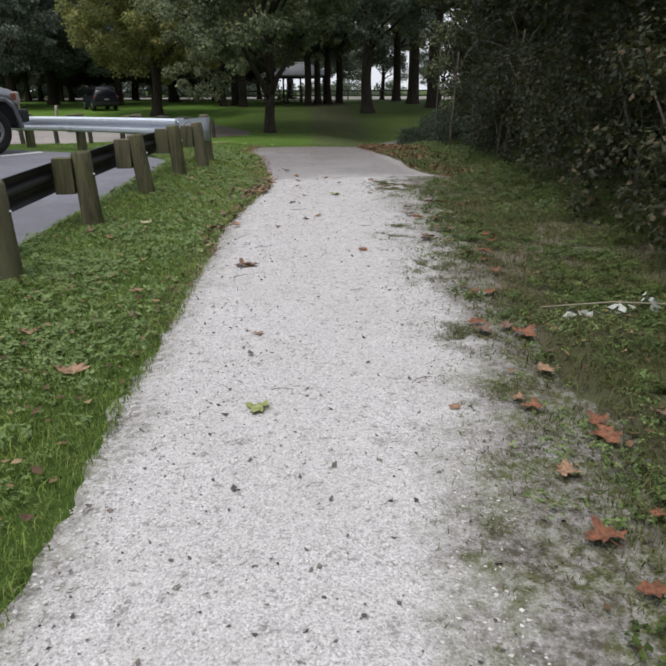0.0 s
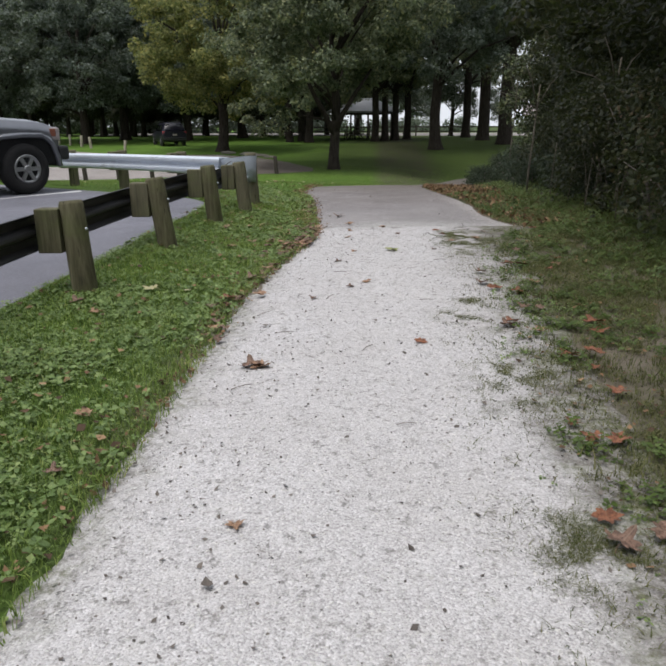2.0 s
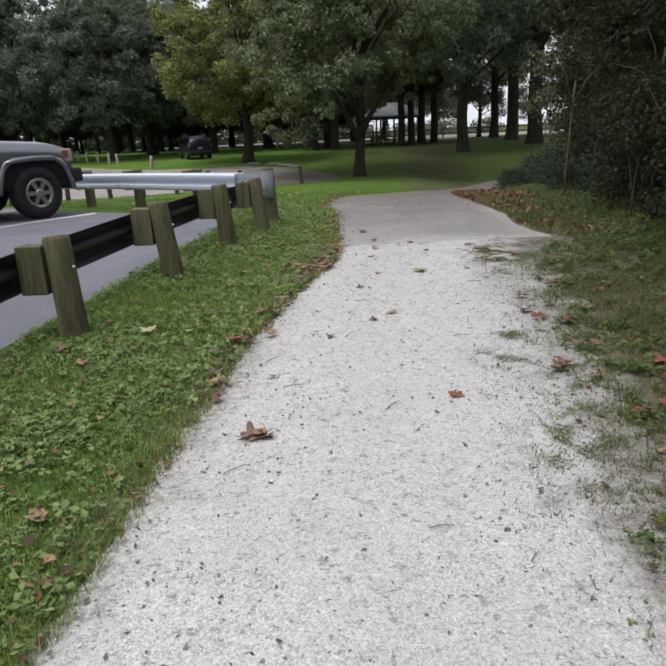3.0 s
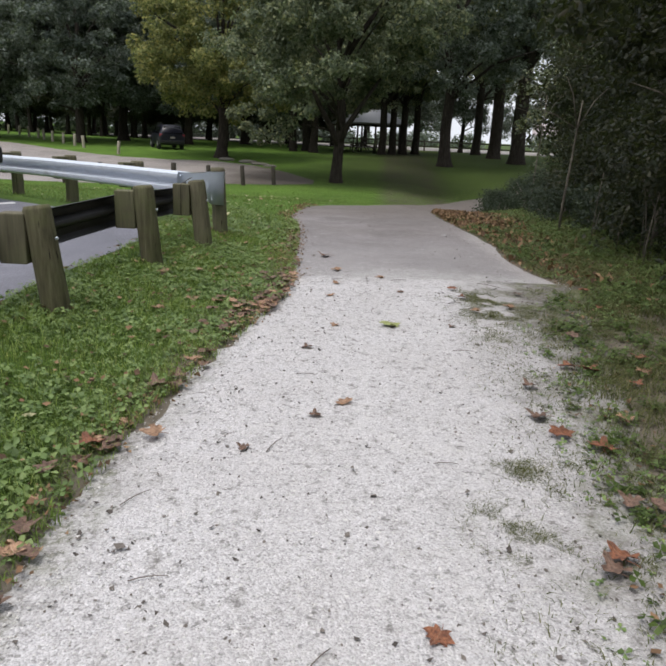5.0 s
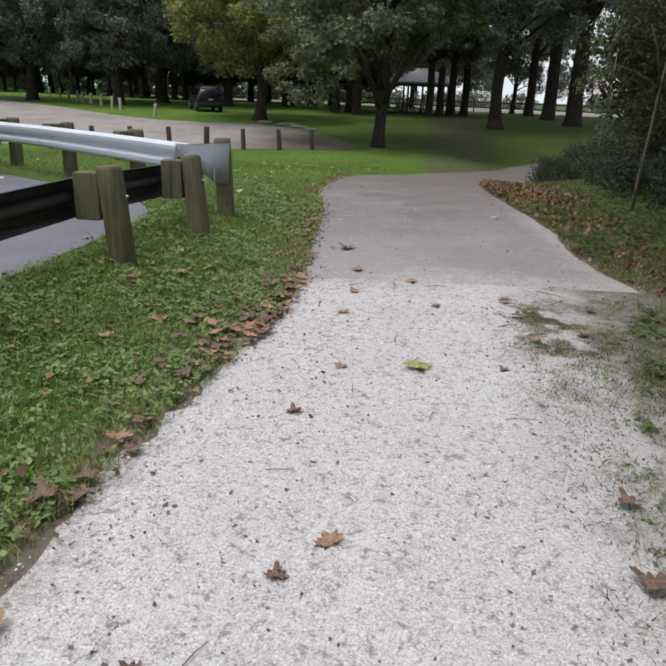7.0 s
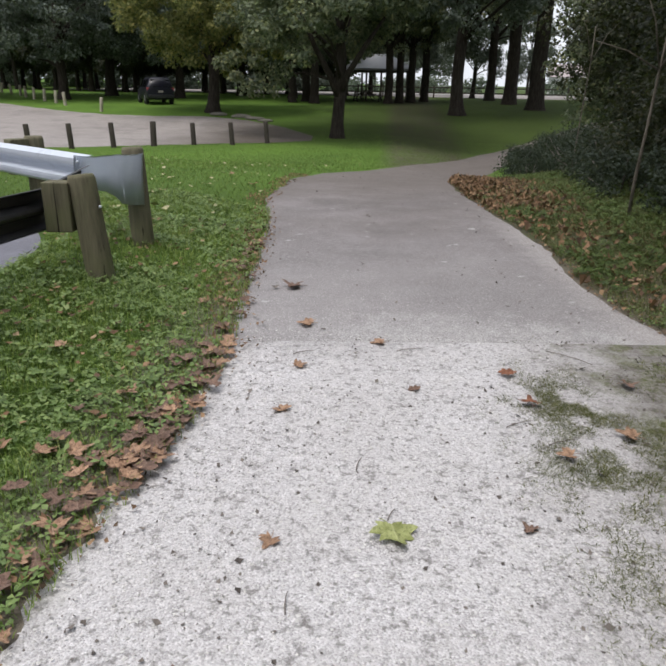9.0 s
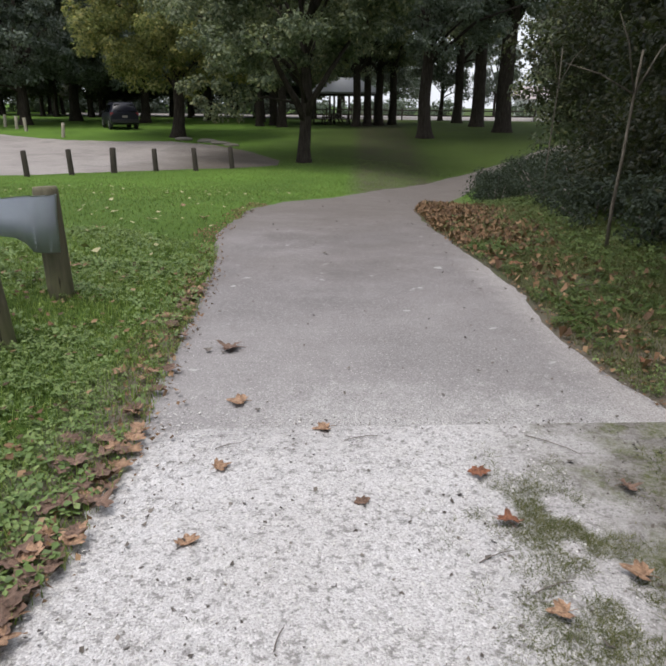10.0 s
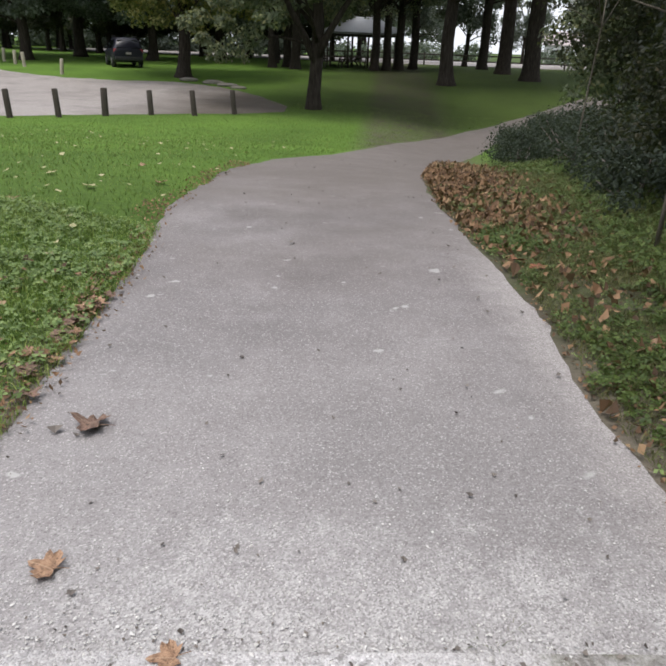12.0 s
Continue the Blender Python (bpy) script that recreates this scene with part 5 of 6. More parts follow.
p = scatter(rng, 60000, -1.9, -0.5, -4, 8.5, lambda x, y, r: on_verge(x - 0.02, y) & (r < np.exp(-(left_edge(y) - x) * 2.2) * np.clip((9 - y) / 4, 0, 1) * (0.35 + patchy(x, y, 4.0, 71))))
stuff("edge_grass", blades(rng, p, 0.045, 0.0028, 0.9), GRASS, "bright fresh grass along the edge of the gravel", "grass")


def on_lawn(x, y):
    road = np.interp(-x, [3.0, 4.6, 6.2, 9.0, 11.6, 14.5, 20], [40.0, 38.4, 37.6, 36.0, 34.1, 33.2, 33.8])
    lot = 14.1 + (-2.85 - x) * 0.64 + 0.25
    return (x < left_edge(y) - 0.05) & (y < np.where(x < -3, road, 44)) & ((x > -2.8) | (y > lot))


p = scatter(rng, 190000, -16, 9, 14, 44, lambda x, y, r: on_lawn(x, y) & (r < np.clip(1.25 - (y - 14) / 40, 0.3, 1)))
stuff("lawn_grass", blades(rng, p, 0.045, 0.005), GRASS, "bright mown lawn between the path and the road", "grass")


def right_edge(y):
    return np.where(y < 11.9, np.interp(y, [0, 2.8, 5.4, 8, 10, 11.2, 11.9], [0.85, 1.2, 1.25, 1.6, 1.75, 2.2, 2.5]), np.interp(y, AR[:, 1], AR[:, 0]))


def soil_side(x, y, r):
    d = x - right_edge(y)
    patch = patchy(x, y, 1.6, 3) * 0.6 + patchy(x, y, 6.0, 4) * 0.5
    return (d > -0.45) & (x < 5.2) & (r < np.clip(0.30 + d * 0.5, 0, 1.0) * np.clip(patch * 5.0 - 2.1, 0, 1.5)) & ~((y > 11.85) & (d < 0.03))


p = scatter(rng, 500000, 0.6, 4.2, -4, 22, soil_side)
stuff("right_grass", blades(rng, p, 0.03, 0.0024, 1.3), DRYGRASS, "thin dull grass on bare soil beside the path", "grass")
p = scatter(rng, 355000, 1.0, 4.2, -4, 24, lambda x, y, r: (x - right_edge(y) > 0.02) & (r < np.clip((x - right_edge(y)) * 1.3, 0, 0.95) * np.clip(patchy(x, y, 2.2, 41) * 2.4 + patchy(x, y, 7.0, 42) * 1.4 - 1.6, 0, 1)))
stuff("right_mats", blades(rng, p, 0.055, 0.0024, 1.1), DRYGRASS, "matted olive grass on the shady side of the path", "grass")
p = scatter(rng, 107000, 1.3, 4.4, -4, 24, lambda x, y, r: (x - right_edge(y) > 0.1) & (r < np.clip((x - right_edge(y)) * 0.9, 0, 0.9) * np.clip(patchy(x, y, 1.8, 43) * 3 - 1.0, 0, 1)))
stuff("right_green", blades(rng, p, 0.075, 0.003, 0.9), DRYGRASS, "greener grass between the path and the bushes", "grass")
p = scatter(rng, 140000, 0.9, 5.2, -4, 26, lambda x, y, r: soil_side(x, y, r * 1.05) & (x - right_edge(y) > -0.1) & (patchy(x, y, 1.3, 6) > 0.38))
stuff("right_weeds", rosettes(rng, p, 0.018, 0.04), CLOVER, "low weeds in bare soil beside the path", "grass")
p = scatter(rng, 90000, 1.8, 3.8, 11.9, 19, lambda x, y, r: (x - right_edge(y) > 0.05) & (r < (0.3 + 0.5 * (x - right_edge(y))) * np.clip(patchy(x, y, 2.6, 44) * 2.2 + patchy(x, y, 8.0, 45) - 0.9, 0, 1)))
stuff("asphalt_edge_grass", blades(rng, p, 0.05, 0.0026, 1.1), DRYGRASS, "short rough grass beside the asphalt edge", "grass")
p = scatter(rng, 22000, 1.9, 3.8, 12.0, 18, lambda x, y, r: (x - right_edge(y) > 0.15) & (r < np.clip(patchy(x, y, 1.7, 46) * 3 - 1.5, 0, 0.9)))
stuff("asphalt_edge_weeds", rosettes(rng, p, 0.024, 0.06), WEED, "green weeds growing beside the asphalt edge", "grass")
p = scatter(rng, 19000, 2.3, 5.2, -4.0, 28, lambda x, y, r: (x > 2.8 + 0.5 * patchy(x, y, 0.8, 7) + np.clip((y - 15) * 0.06, 0, 2)) & (x - right_edge(y) > 0.7) & (r < 0.75 * patchy(x, y, 1.2, 8) + 0.15))
stuff("bank_weeds", rosettes(rng, np.r_[p, p + rng.normal(size=p.shape) * 0.06], 0.034, 0.13), WEED, "leafy weeds along the foot of the bushes", "grass")
stuff("tall_grass", blades(rng, p, 0.19, 0.004, 0.7), DRYGRASS, "taller rank grass at the foot of the bushes", "grass")
p = scatter(rng, 1500, 0.3, 2.2, 0.6, 11.8, lambda x, y, r: (patchy(x, y, 3.2, 9) > 0.80) & (r < 0.4 + 0.4 * x))
tuft = np.repeat(p, 14, 0) + rng.normal(size=(len(p) * 14, 2)) * 0.03
stuff("path_tufts", blades(rng, tuft, 0.022, 0.0013, 1.3), DRYGRASS, "small tufts of grass growing in the gravel", "grass")


p = np.concatenate([np.c_[rng.normal(cx, sx, n), rng.normal(cy, sy, n)] for cx, cy, sx, sy, n in ((1.48, 11.1, 0.12, 0.28, 900), (1.62, 10.5, 0.18, 0.3, 1500), (1.9, 10.2, 0.2, 0.35, 1600), (1.42, 9.7, 0.1, 0.2, 500), (1.05, 6.9, 0.07, 0.1, 350), (1.2, 6.75, 0.06, 0.08, 260), (0.85, 1.95, 0.05, 0.06, 200), (1.15, 3.9, 0.1, 0.15, 500), (1.25, 5.4, 0.12, 0.2, 700), (1.35, 5.7, 0.16, 0.1, 900), (1.22, 3.85, 0.08, 0.12, 500), (1.25, 3.1, 0.08, 0.1, 350), (0.67, 1.97, 0.03, 0.03, 120), (1.45, 11.0, 0.16, 0.12, 700), (1.6, 10.92, 0.1, 0.12, 700), (1.43, 10.34, 0.14, 0.16, 700), (1.24, 7.41, 0.06, 0.06, 250))])
p = np.concatenate([p + rng.normal(size=p.shape) * 0.018 for k in range(7)])
p = p[patchy(p[:, 0], p[:, 1], 9.0, 51) > 0.45]
stuff("gravel_grass", blades(rng, p, 0.024, 0.0013, 1.3), DRYGRASS, "patches of olive grass rooted in the gravel", "grass")


q = scatter(rng, 2600, 0.75, 3.4, -4, 11.6, lambda x, y, r: (x - right_edge(y) > -0.28 + 0.3 * r) & (r < np.clip(0.12 + (x - right_edge(y) + 0.3) * 0.75, 0, 0.8)) & (patchy(x, y, 2.6, 61) > 0.42))
p = np.repeat(q, 55, 0) + rng.normal(size=(len(q) * 55, 2)) * np.repeat(rng.uniform(0.02, 0.06, len(q)), 55)[:, None]
stuff("right_clumps", blades(rng, p, 0.032, 0.0018, 1.3), DRYGRASS, "soft olive clumps of grass creeping over the gravel", "grass")
q = scatter(rng, 2300, 1.1, 4.2, -4, 20, lambda x, y, r: (x - right_edge(y) > 0.04) & (r < 0.25 + 0.6 * (x - right_edge(y))) & (patchy(x, y, 1.5, 62) > 0.4))
p = np.repeat(q, 26, 0) + rng.normal(size=(len(q) * 26, 2)) * np.repeat(rng.uniform(0.03, 0.09, len(q)), 26)[:, None]
p = p[p[:, 0] > right_edge(p[:, 1]) + 0.02]
stuff("right_leafy_weeds", rosettes(rng, p, 0.024, 0.06), WEED, "green leafy weeds in patches beside the path", "grass")


# loose chips and dark scraps
def pebbles(rng, p, size, flat=0.6, lift=0.024):
    n = len(p)
    s = size * rng.uniform(0.5, 1.5, n)
    z = ground(p[:, 0], p[:, 1]) + lift
    a = rng.uniform(0, 2 * np.pi, n)
    base = np.array([(1, 0, 0), (0, 1, 0), (-1, 0, 0), (0, -1, 0), (0, 0, 1), (0, 0, -0.4)], float)
    v = base[None] * (1 + 0.35 * rng.normal(size=(n, 6, 1)))
    e = 1 + 0.6 * rng.uniform(0, 1, n)
    x, y = v[..., 0] * e[:, None], v[..., 1]
    X = x * np.cos(a)[:, None] - y * np.sin(a)[:, None]
    Y = x * np.sin(a)[:, None] + y * np.cos(a)[:, None]
    V = np.stack([p[:, :1] + X * s[:, None], p[:, 1:] + Y * s[:, None], z[:, None] + v[..., 2] * s[:, None] * flat], -1).reshape(-1, 3)
    k = np.arange(n)[:, None] * 6
    return V, np.concatenate([k + f for f in ([0, 1, 4], [1, 2, 4], [2, 3, 4], [3, 0, 4], [1, 0, 5], [2, 1, 5], [3, 2, 5], [0, 3, 5])])


p = scatter(rng, 22000, -0.65, 1.7, 0.4, 11.9, lambda x, y, r: (x > left_edge(y) + 0.04) & (x < right_edge(y) - 0.15) & (r < 0.75))
stuff("stone_chips", pebbles(rng, p, 0.0045), CHIPS, "loose pale limestone chips on the path", "gravel")
p = scatter(rng, 9000, -0.4, 2.6, 11.7, 12.9, lambda x, y, r: (r < np.exp(-(y - 11.65) * 2.6 - np.clip(0.5 - x, 0, 2) * 2.5) * (0.5 + patchy(x, y, 3, 14))))
stuff("strewn_chips", pebbles(rng, p, 0.003, 0.6, 0.018), CHIPS, "limestone chips strewn onto the asphalt", "gravel")
# ---------------------------------------------------------------- fallen leaves
LOBES = [(0.0, -0.06), (0.16, -0.20), (0.42, -0.30), (0.36, -0.10), (0.62, 0.0), (0.78, 0.22), (0.46, 0.26), (0.52, 0.48), (0.38, 0.52), (0.20, 0.48), (0.14, 0.82), (0.0, 1.0)]
OUTLINE = LOBES + [(-x, y) for x, y in LOBES[-2:0:-1]]


def leaf_mesh(seed, curl):
    """A five-lobed leaf, one unit long, cupped and crumpled."""
    rnd = random.Random(seed)
    bm = bmesh.new()
    ph = rnd.uniform(0, 6)

    def up(x, y):
        r = math.hypot(x, y - 0.3)
        return curl * (0.55 * r * r + 0.16 * math.sin(5 * x + ph) + 0.13 * math.sin(6 * y + 2 * ph)) + 0.04
    hub = bm.verts.new((0, 0.22, up(0, 0.22)))
    inner = [bm.verts.new((x * 0.5, 0.22 + (y - 0.22) * 0.5, up(x * 0.5, 0.22 + (y - 0.22) * 0.5))) for x, y in OUTLINE]
    rim = [bm.verts.new((x * rnd.uniform(0.9, 1.08), y, up(x, y) + curl * rnd.uniform(-0.05, 0.12))) for x, y in OUTLINE]
    n = len(rim)
    for k in range(n):
        bm.faces.new((hub, inner[k], inner[(k + 1) % n]))
        bm.faces.new((inner[k], rim[k], rim[(k + 1) % n], inner[(k + 1) % n]))
    bmesh.ops.recalc_face_normals(bm, faces=bm.faces)
    bmesh.ops.solidify(bm, geom=list(bm.faces), thickness=0.008)
    return bm


def leaf_proto(seed, curl, material, label):
    ob = thing("fallen_leaf", (0, 0, -5), label, "leaf", "fallen leaves")
    part("blade", leaf_mesh(seed, curl), material, ob)
    bm = bmesh.new()
    tube(bm, [(0, -0.05, 0.05), (0.05, -0.35, 0.10), (0.16, -0.6, 0.06)], [0.022, 0.016, 0.014], 5)
    part("stalk", bm, material, ob)
    return ob


KINDS = {
    "lime": leaf_proto(1, 0.34, LEAF_LIME, "large yellow-green fallen leaf lying on pale gravel"),
    "tan": leaf_proto(2, 0.4, LEAF_TAN, "curled tan dead leaf lying on the ground"),
    "rust": leaf_proto(3, 0.42, LEAF_RUST, "rust-red dead leaf lying on the ground"),
    "brown": leaf_proto(4, 0.5, LEAF_BROWN, "crumpled dark brown dead leaf on the ground"),
    "pale": leaf_proto(5, 0.18, LEAF_PALE, "pale cream fallen leaf in the grass"),
}
USED = set()


def drop(kind, x, y, size, turn, lift=0.026, label=""):
    src = KINDS[kind]
    m = pose(x, y, gz(x, y) + lift, 6 * math.sin(turn * 3 + x * 9), 6 * math.cos(turn * 2 + y * 7), turn)
    if kind in USED:
        ob = copy_thing(src, m)
    else:
        ob = src
        ob.matrix_basis = m
        USED.add(kind)
    ob.scale = (size * 0.88, size * 0.88, size * 0.88)
    return tagged(ob, label)


# kind, x, y, length, turn
for kind, x, y, s, t in [
    ("lime", 0.02, 2.93, 0.11, 60), ("lime", 0.63, 9.80, 0.15, 200), ("tan", 0.08, 12.02, 0.11, 75), ("tan", 0.37, 8.06, 0.09, 30),
    ("brown", -0.30, 5.68, 0.13, 20), ("tan", -0.24, 5.72, 0.12, 140), ("tan", -0.52, 7.47, 0.11, 80), ("brown", -0.12, 12.9, 0.15, 80),
    ("brown", 0.05, 9.05, 0.08, 20), ("tan", 0.57, 11.72, 0.09, 100), ("rust", 0.76, 6.25, 0.08, 150),
    ("brown", 0.22, 7.85, 0.07, 10), ("brown", -0.07, 7.41, 0.06, 70), ("tan", 0.20, 9.71, 0.07, 160), ("brown", 1.15, 9.85, 0.06, 40), ("tan", -0.07, 3.99, 0.06, 200), ("rust", 2.06, 6.70, 0.15, 20), ("rust", 2.0, 6.5, 0.12, 250), ("rust", 1.47, 4.76, 0.09, 60), ("tan", 0.09, 11.29, 0.08, 300), ("tan", 0.09, 10.72, 0.08, 20), ("brown", 0.75, 11.05, 0.06, 200),
    ("rust", 1.53, 2.70, 0.10, 40), ("rust", 1.52, 2.58, 0.12, 100), ("rust", 1.21, 1.88, 0.12, 10), ("tan", 1.21, 2.31, 0.09, 250),
    ("rust", 1.52, 3.83, 0.14, 310), ("rust", 1.68, 5.95, 0.12, 30), ("rust", 1.85, 6.05, 0.11, 150), ("tan", 0.92, 2.9, 0.05, 0),
    ("brown", 1.46, 8.02, 0.12, 60), ("rust", 1.50, 7.83, 0.12, 200), ("rust", 1.46, 6.7, 0.12, 20), ("tan", 1.62, 6.5, 0.09, 80),
    ("rust", 1.3, 4.1, 0.09, 180), ("brown", 1.5, 8.5, 0.10, 30), ("rust", 1.95, 8.9, 0.13, 310), ("tan", 1.75, 10.6, 0.10, 60),
    ("rust", 1.34, 10.9, 0.09, 0), ("tan", 1.42, 10.4, 0.08, 90), ("brown", 1.9, 11.2, 0.09, 270), ("rust", 1.28, 11.3, 0.08, 180),
    ("pale", -1.50, 7.52, 0.13, 70), ("pale", -1.2, 7.55, 0.06, 10), ("tan", -0.99, 3.38, 0.13, 20), ("tan", -1.47, 4.05, 0.11, 200),
    ("brown", -1.95, 7.0, 0.12, 40), ("tan", -1.72, 6.75, 0.10, 310), ("tan", -1.0, 4.9, 0.08, 100), ("brown", -0.9, 4.3, 0.07, 20),
    ("tan", -1.25, 9.75, 0.10, 60), ("tan", -1.1, 10.2, 0.11, 210), ("rust", -0.78, 7.3, 0.12, 40), ("brown", -0.75, 6.6, 0.10, 290),
    ("tan", -1.55, 10.9, 0.12, 80), ("tan", -1.3, 11.3, 0.10, 120), ("brown", -0.72, 8.1, 0.12, 30), ("tan", -0.65, 8.6, 0.10, 10),
    ("rust", 2.28, 15.9, 0.15, 20), ("rust", 2.40, 15.75, 0.13, 200), ("tan", 2.75, 14.2, 0.16, 0), ("tan", 2.42, 13.6, 0.10, 60),
    ("tan", -1.55, 18.5, 0.12, 0), ("pale", -2.0, 17.5, 0.13, 80), ("tan", -2.4, 16.6, 0.12, 200), ("pale", -1.7, 16.2, 0.10, 40), ("pale", -2.8, 18.3, 0.13, 140),
    ("tan", -2.1, 19.4, 0.12, 300), ("pale", -1.4, 15.2, 0.1, 10), ("tan", -3.4, 17.3, 0.12, 70), ("pale", -2.5, 15.2, 0.11, 210), ("tan", -1.9, 14.6, 0.10, 30)]:
    drop(kind, x, y, s, t, 0.03 if -0.4 < x < 1.2 or y > 11.7 else 0.045)
rnd = random.Random(78)
for k in range(34):
    # dead leaves lying among the weeds
    y = rnd.uniform(1.2, 13.5)
    x = float(right_edge(y)) + abs(rnd.gauss(0.1, 0.5))
    drop(rnd.choice(["rust", "brown", "tan", "rust"]), x, y, rnd.uniform(0.05, 0.12), rnd.uniform(0, 360), 0.045)
for k in range(56):
    # a drift of dead leaves in the grass edge just before the asphalt
    y = min(max(rnd.gauss(10.5, 0.55), 9.2), 11.5)
    x = float(left_edge(y)) - abs(rnd.gauss(0.04, 0.24)) + 0.04
    drop(rnd.choice(["brown", "tan", "brown"]), x, y, rnd.uniform(0.06, 0.12), rnd.uniform(0, 360), 0.05)
rnd = random.Random(77)
for k in range(95):
    # drifts along the left edge of the path
    y = 6.0 + 9.0 * rnd.random() ** 0.8
    x = float(left_edge(y)) - abs(rnd.gauss(0.02, 0.12)) + 0.04
    drop(rnd.choice(["tan", "brown", "brown", "tan", "brown"]), x, y, rnd.uniform(0.05, 0.11), rnd.uniform(0, 360), 0.035)


def crumbs(rng, p, size, lift=0.03, curl=0.5):
    """Broken leaves: ragged, bent lozenges lying about."""
    n = len(p)
    a = rng.uniform(0, 2 * np.pi, n)
    u = np.c_[np.cos(a), np.sin(a), rng.normal(size=n) * curl * 0.5]
    v = np.c_[-np.sin(a), np.cos(a), rng.normal(size=n) * curl * 0.5]
    s = (size * rng.uniform(0.5, 1.4, n))[:, None]
    o = np.c_[p, ground(p[:, 0], p[:, 1]) + lift + rng.uniform(0, 0.4, n) * size]
    up = np.array([0, 0, 1.0]) * s * curl * rng.uniform(0, 0.5, n)[:, None]
    verts = np.stack([o - u * s * 0.5 + up, o - v * s * 0.35, o + u * s * 0.5 + up, o + v * s * 0.38 + up * 0.5, o], 1).reshape(-1, 3)
    k = np.arange(n)[:, None] * 5
    return verts, np.concatenate([k + f for f in ([0, 1, 4], [1, 2, 4], [2, 3, 4], [3, 0, 4])])


def litter_bank(x, y, r):
    d = x - right_edge(y)
    return (y > 11.9) & (d > 0.02) & (r < np.maximum(np.exp(-((y - 20.5) / 3.6) ** 2), 0.07) * np.exp(-((d - 0.45) / 0.7) ** 2) * (0.1 + 1.25 * patchy(x, y, 3.0, 21)))


p = scatter(rng, 48000, 1.7, 5.0, 11.9, 27, litter_bank)
stuff("leaf_litter", crumbs(rng, p, 0.066, 0.03, 1.2), LITTER, "bank of brown dead leaves along the path edge", "leaf litter")
p = scatter(rng, 20000, -1.4, -0.1, 3.5, 22, lambda x, y, r: (np.abs(x - left_edge(y) + 0.06) < 0.28 * r + 0.02) & (r < 0.25 + 0.9 * patchy(x, y, 1.4, 22)) & (r < 0.3 + (y - 3.5) * 0.09))
stuff("edge_litter", crumbs(rng, p, 0.028, 0.03, 0.9), LITTER, "brown leaf fragments along the left path edge", "leaf litter")
p = scatter(rng, 15000, 1.7, 4.0, 11.8, 24, lambda x, y, r: (x > right_edge(y) - 0.05 * r) & (r < np.exp(-(x - right_edge(y)) * 2.6) * (0.35 + patchy(x, y, 2.5, 26))))
stuff("edge_debris", crumbs(rng, p, 0.026, 0.015, 0.8), LITTER, "broken leaf and bark debris along the asphalt edge", "leaf litter")
p = scatter(rng, 5500, 1.0, 3.8, 0.5, 17, lambda x, y, r: (x > right_edge(y) + 0.02) & (r < 0.8 * patchy(x, y, 1.5, 23) - 0.1))
stuff("soil_litter", crumbs(rng, p, 0.035), LITTER, "broken brown leaves on bare soil", "leaf litter")
p = scatter(rng, 2600, -3.0, -0.7, 1, 15, lambda x, y, r: on_verge(x, y) & (r < 0.9 * patchy(x, y, 1.2, 24) - 0.1))
stuff("verge_litter", crumbs(rng, p, 0.045, 0.045), LITTER, "dead leaf fragments caught in the verge grass", "leaf litter")
p = scatter(rng, 260, -8, -0.9, 14.5, 30, lambda x, y, r: on_lawn(x, y) & (r < 0.3 + patchy(x, y, 0.8, 25)) & (r < 1.4 - (y - 14) / 14))
stuff("lawn_litter", crumbs(rng, p, 0.075, 0.05), LEAF_PALE, "scattered pale leaves on the lawn", "leaf litter")

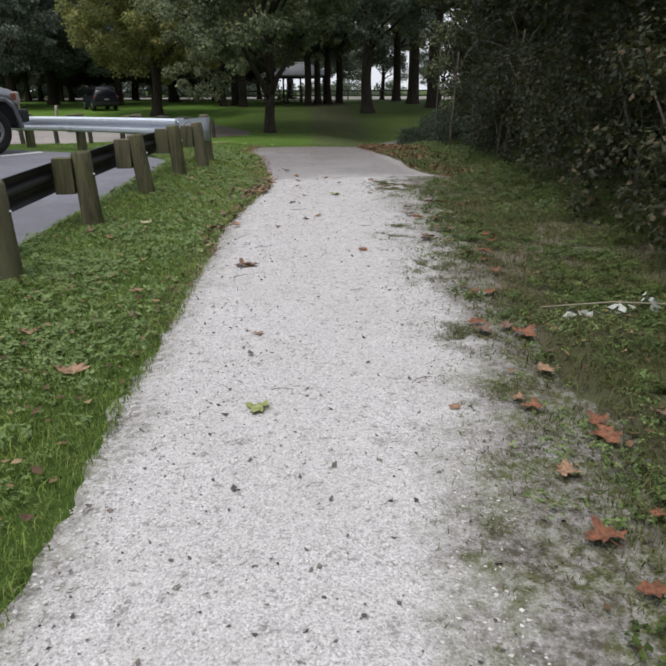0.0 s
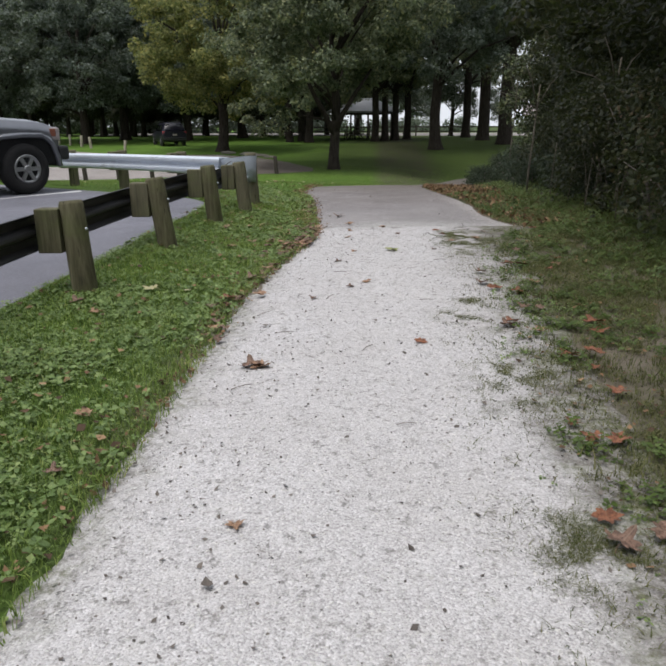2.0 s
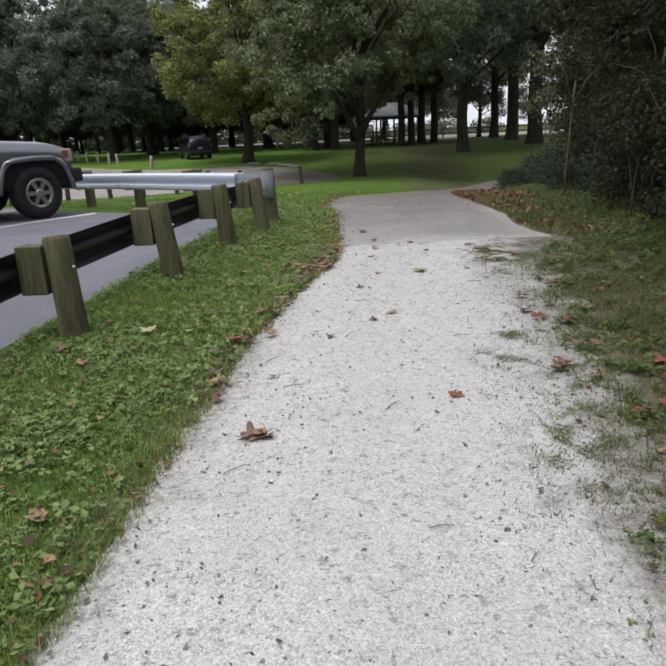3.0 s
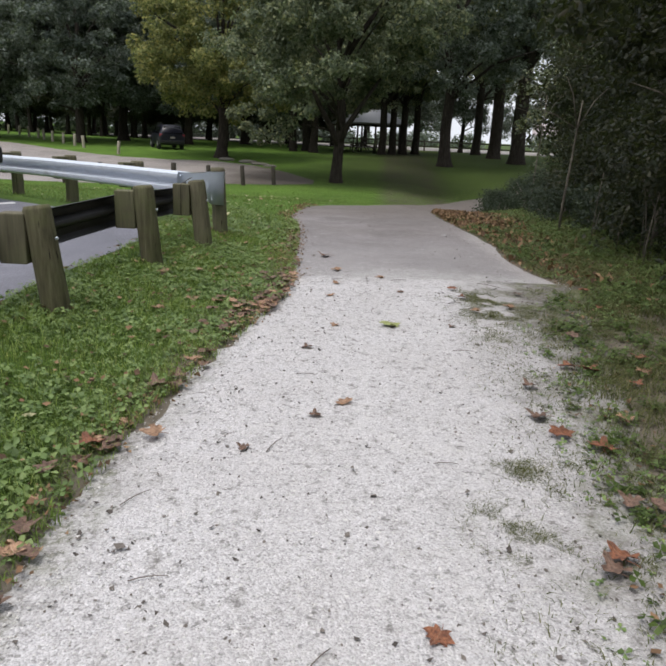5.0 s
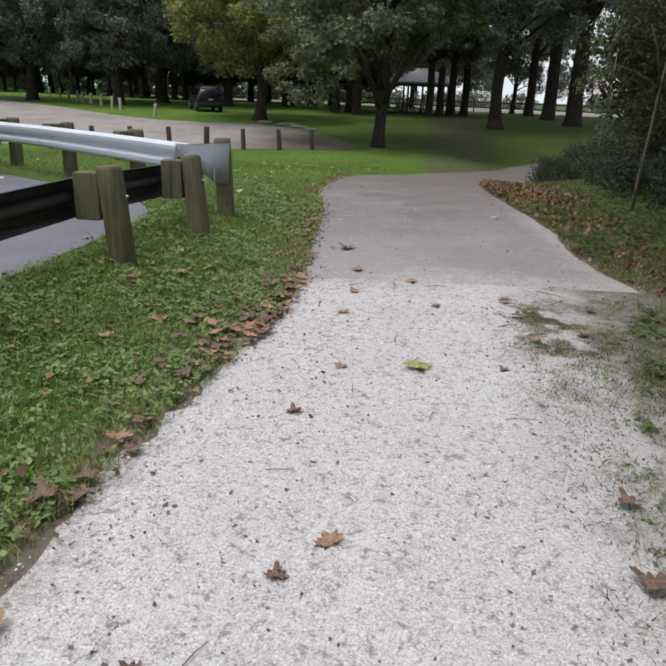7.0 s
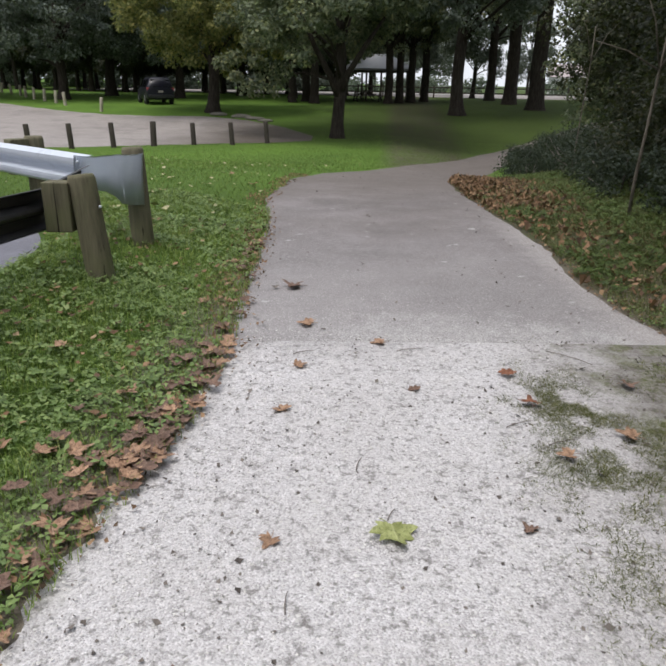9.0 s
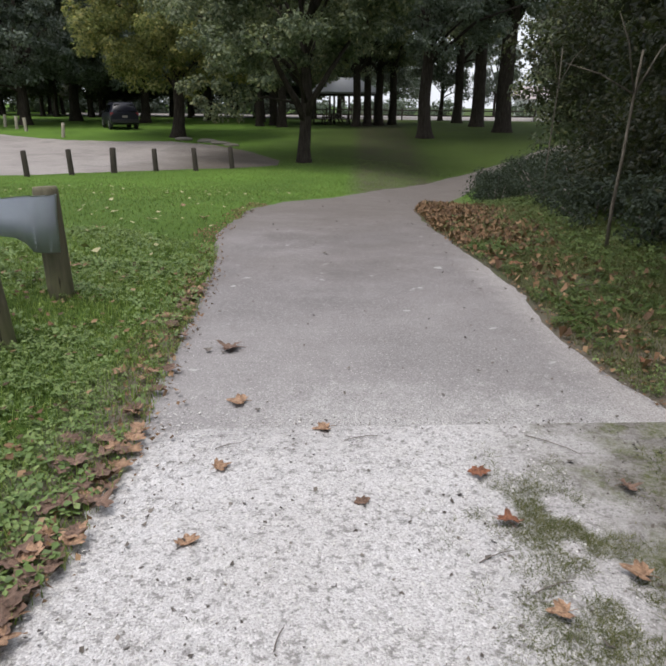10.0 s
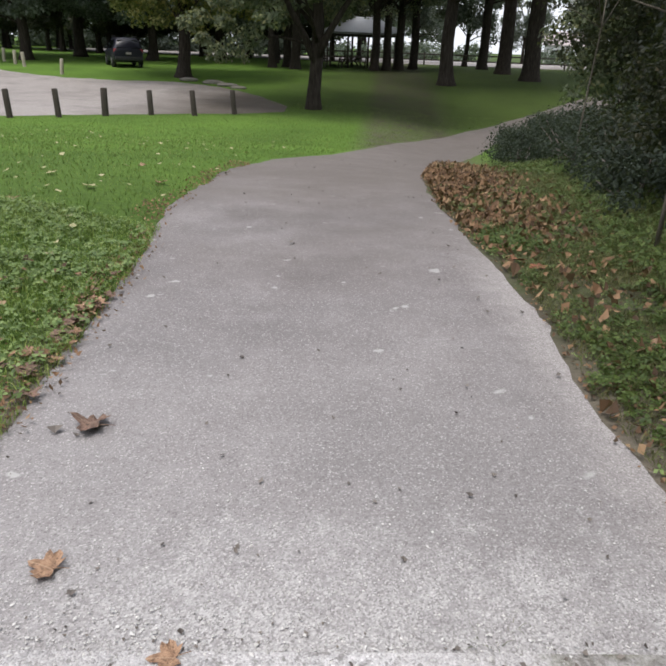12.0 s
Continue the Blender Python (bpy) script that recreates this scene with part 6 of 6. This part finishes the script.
# dark scraps of bark and rotted leaf
p = scatter(rng, 11000, -0.7, 2.4, 0.4, 11.9, lambda x, y, r: (x > left_edge(y)) & (r < 0.2 + 0.7 * patchy(x, y, 2.4, 10) + 0.25 * np.clip(x - 0.5, 0, 1)))
stuff("dark_scraps", crumbs(rng, p, 0.013 * rng.lognormal(0, 0.35, len(p)), 0.02, 0.7), DEBRIS, "dark scraps of bark and rotted leaf on the path", "debris")
p = scatter(rng, 420, -0.6, 2.2, 11.9, 24, lambda x, y, r: (x > left_edge(y) + 0.1) & (x < right_edge(y) - 0.1))
stuff("dark_scraps_far", crumbs(rng, p, 0.02 * rng.lognormal(0, 0.35, len(p)), 0.02, 0.7), DEBRIS, "dark scraps of leaf on the asphalt path", "debris")


# ---------------------------------------------------------------- twigs on the path
def stick(x, y, length, turn, r=0.0026, bend=0.08, lift=0.03, label="thin grey twig lying on the gravel path"):
    ob = thing("twig", (x, y, gz(x, y) + lift), label, "twig", "twigs", turn)
    bm = bmesh.new()
    tube(bm, [(-length / 2, 0, 0), (-length * 0.2, bend * length * 0.4, 0.004), (length * 0.2, bend * length * 0.3, 0.005), (length / 2, -bend * length * 0.2, 0.002)], [r, r * 0.95, r * 0.8, r * 0.5], 6)
    part("stem", bm, TWIG, ob)
    return ob


for x, y, l, t in [(0.06, 7.47, 0.17, 72), (0.88, 7.4, 0.12, 5), (1.15, 9.2, 0.14, 10), (0.72, 9.15, 0.09, 80), (-0.42, 6.9, 0.16, 60), (0.1, 8.5, 0.13, 5), (0.63, 9.9, 0.08, 70), (0.3, 9.4, 0.1, 95), (0.49, 10.25, 0.1, 80), (1.42, 10.54, 0.16, 25),
                   (-0.30, 5.35, 0.14, 40), (0.1, 3.15, 0.10, 0), (0.83, 3.25, 0.10, 15), (0.6, 4.9, 0.1, 10), (-0.2, 6.4, 0.13, 20), (0.4, 6.1, 0.12, 60), (1.25, 10.7, 0.16, 30), (0.1, 11.5, 0.13, 30), (0.75, 11.62, 0.18, 20), (2.0, 9.9, 0.25, 40), (1.7, 11.6, 0.3, -40)]:
    stick(x, y, l, t)
weed = thing("dry_weed", (2.55, 4.25, gz(2.55, 4.25)), "trailing weed stem with pale grey leaves", "weed")
bm = bmesh.new()
tube(bm, [(-0.75, 0.1, 0.05), (-0.3, 0.03, 0.10), (0.2, 0.0, 0.08), (0.7, -0.05, 0.04)], [0.004, 0.005, 0.005, 0.004], 6)
part("stem", bm, PALEPOST, weed)
vf = leaf_cloud(np.random.default_rng(3), np.array([(-0.5, 0, 0.06), (-0.25, 0, 0.05), (0.0, 0.1, 0.1), (0.3, 0, 0.06)]), np.array([0.09] * 4), 7, 0.08, 0.5)
part("leaves", soup("leaves", *vf, FLOWER), None, weed)
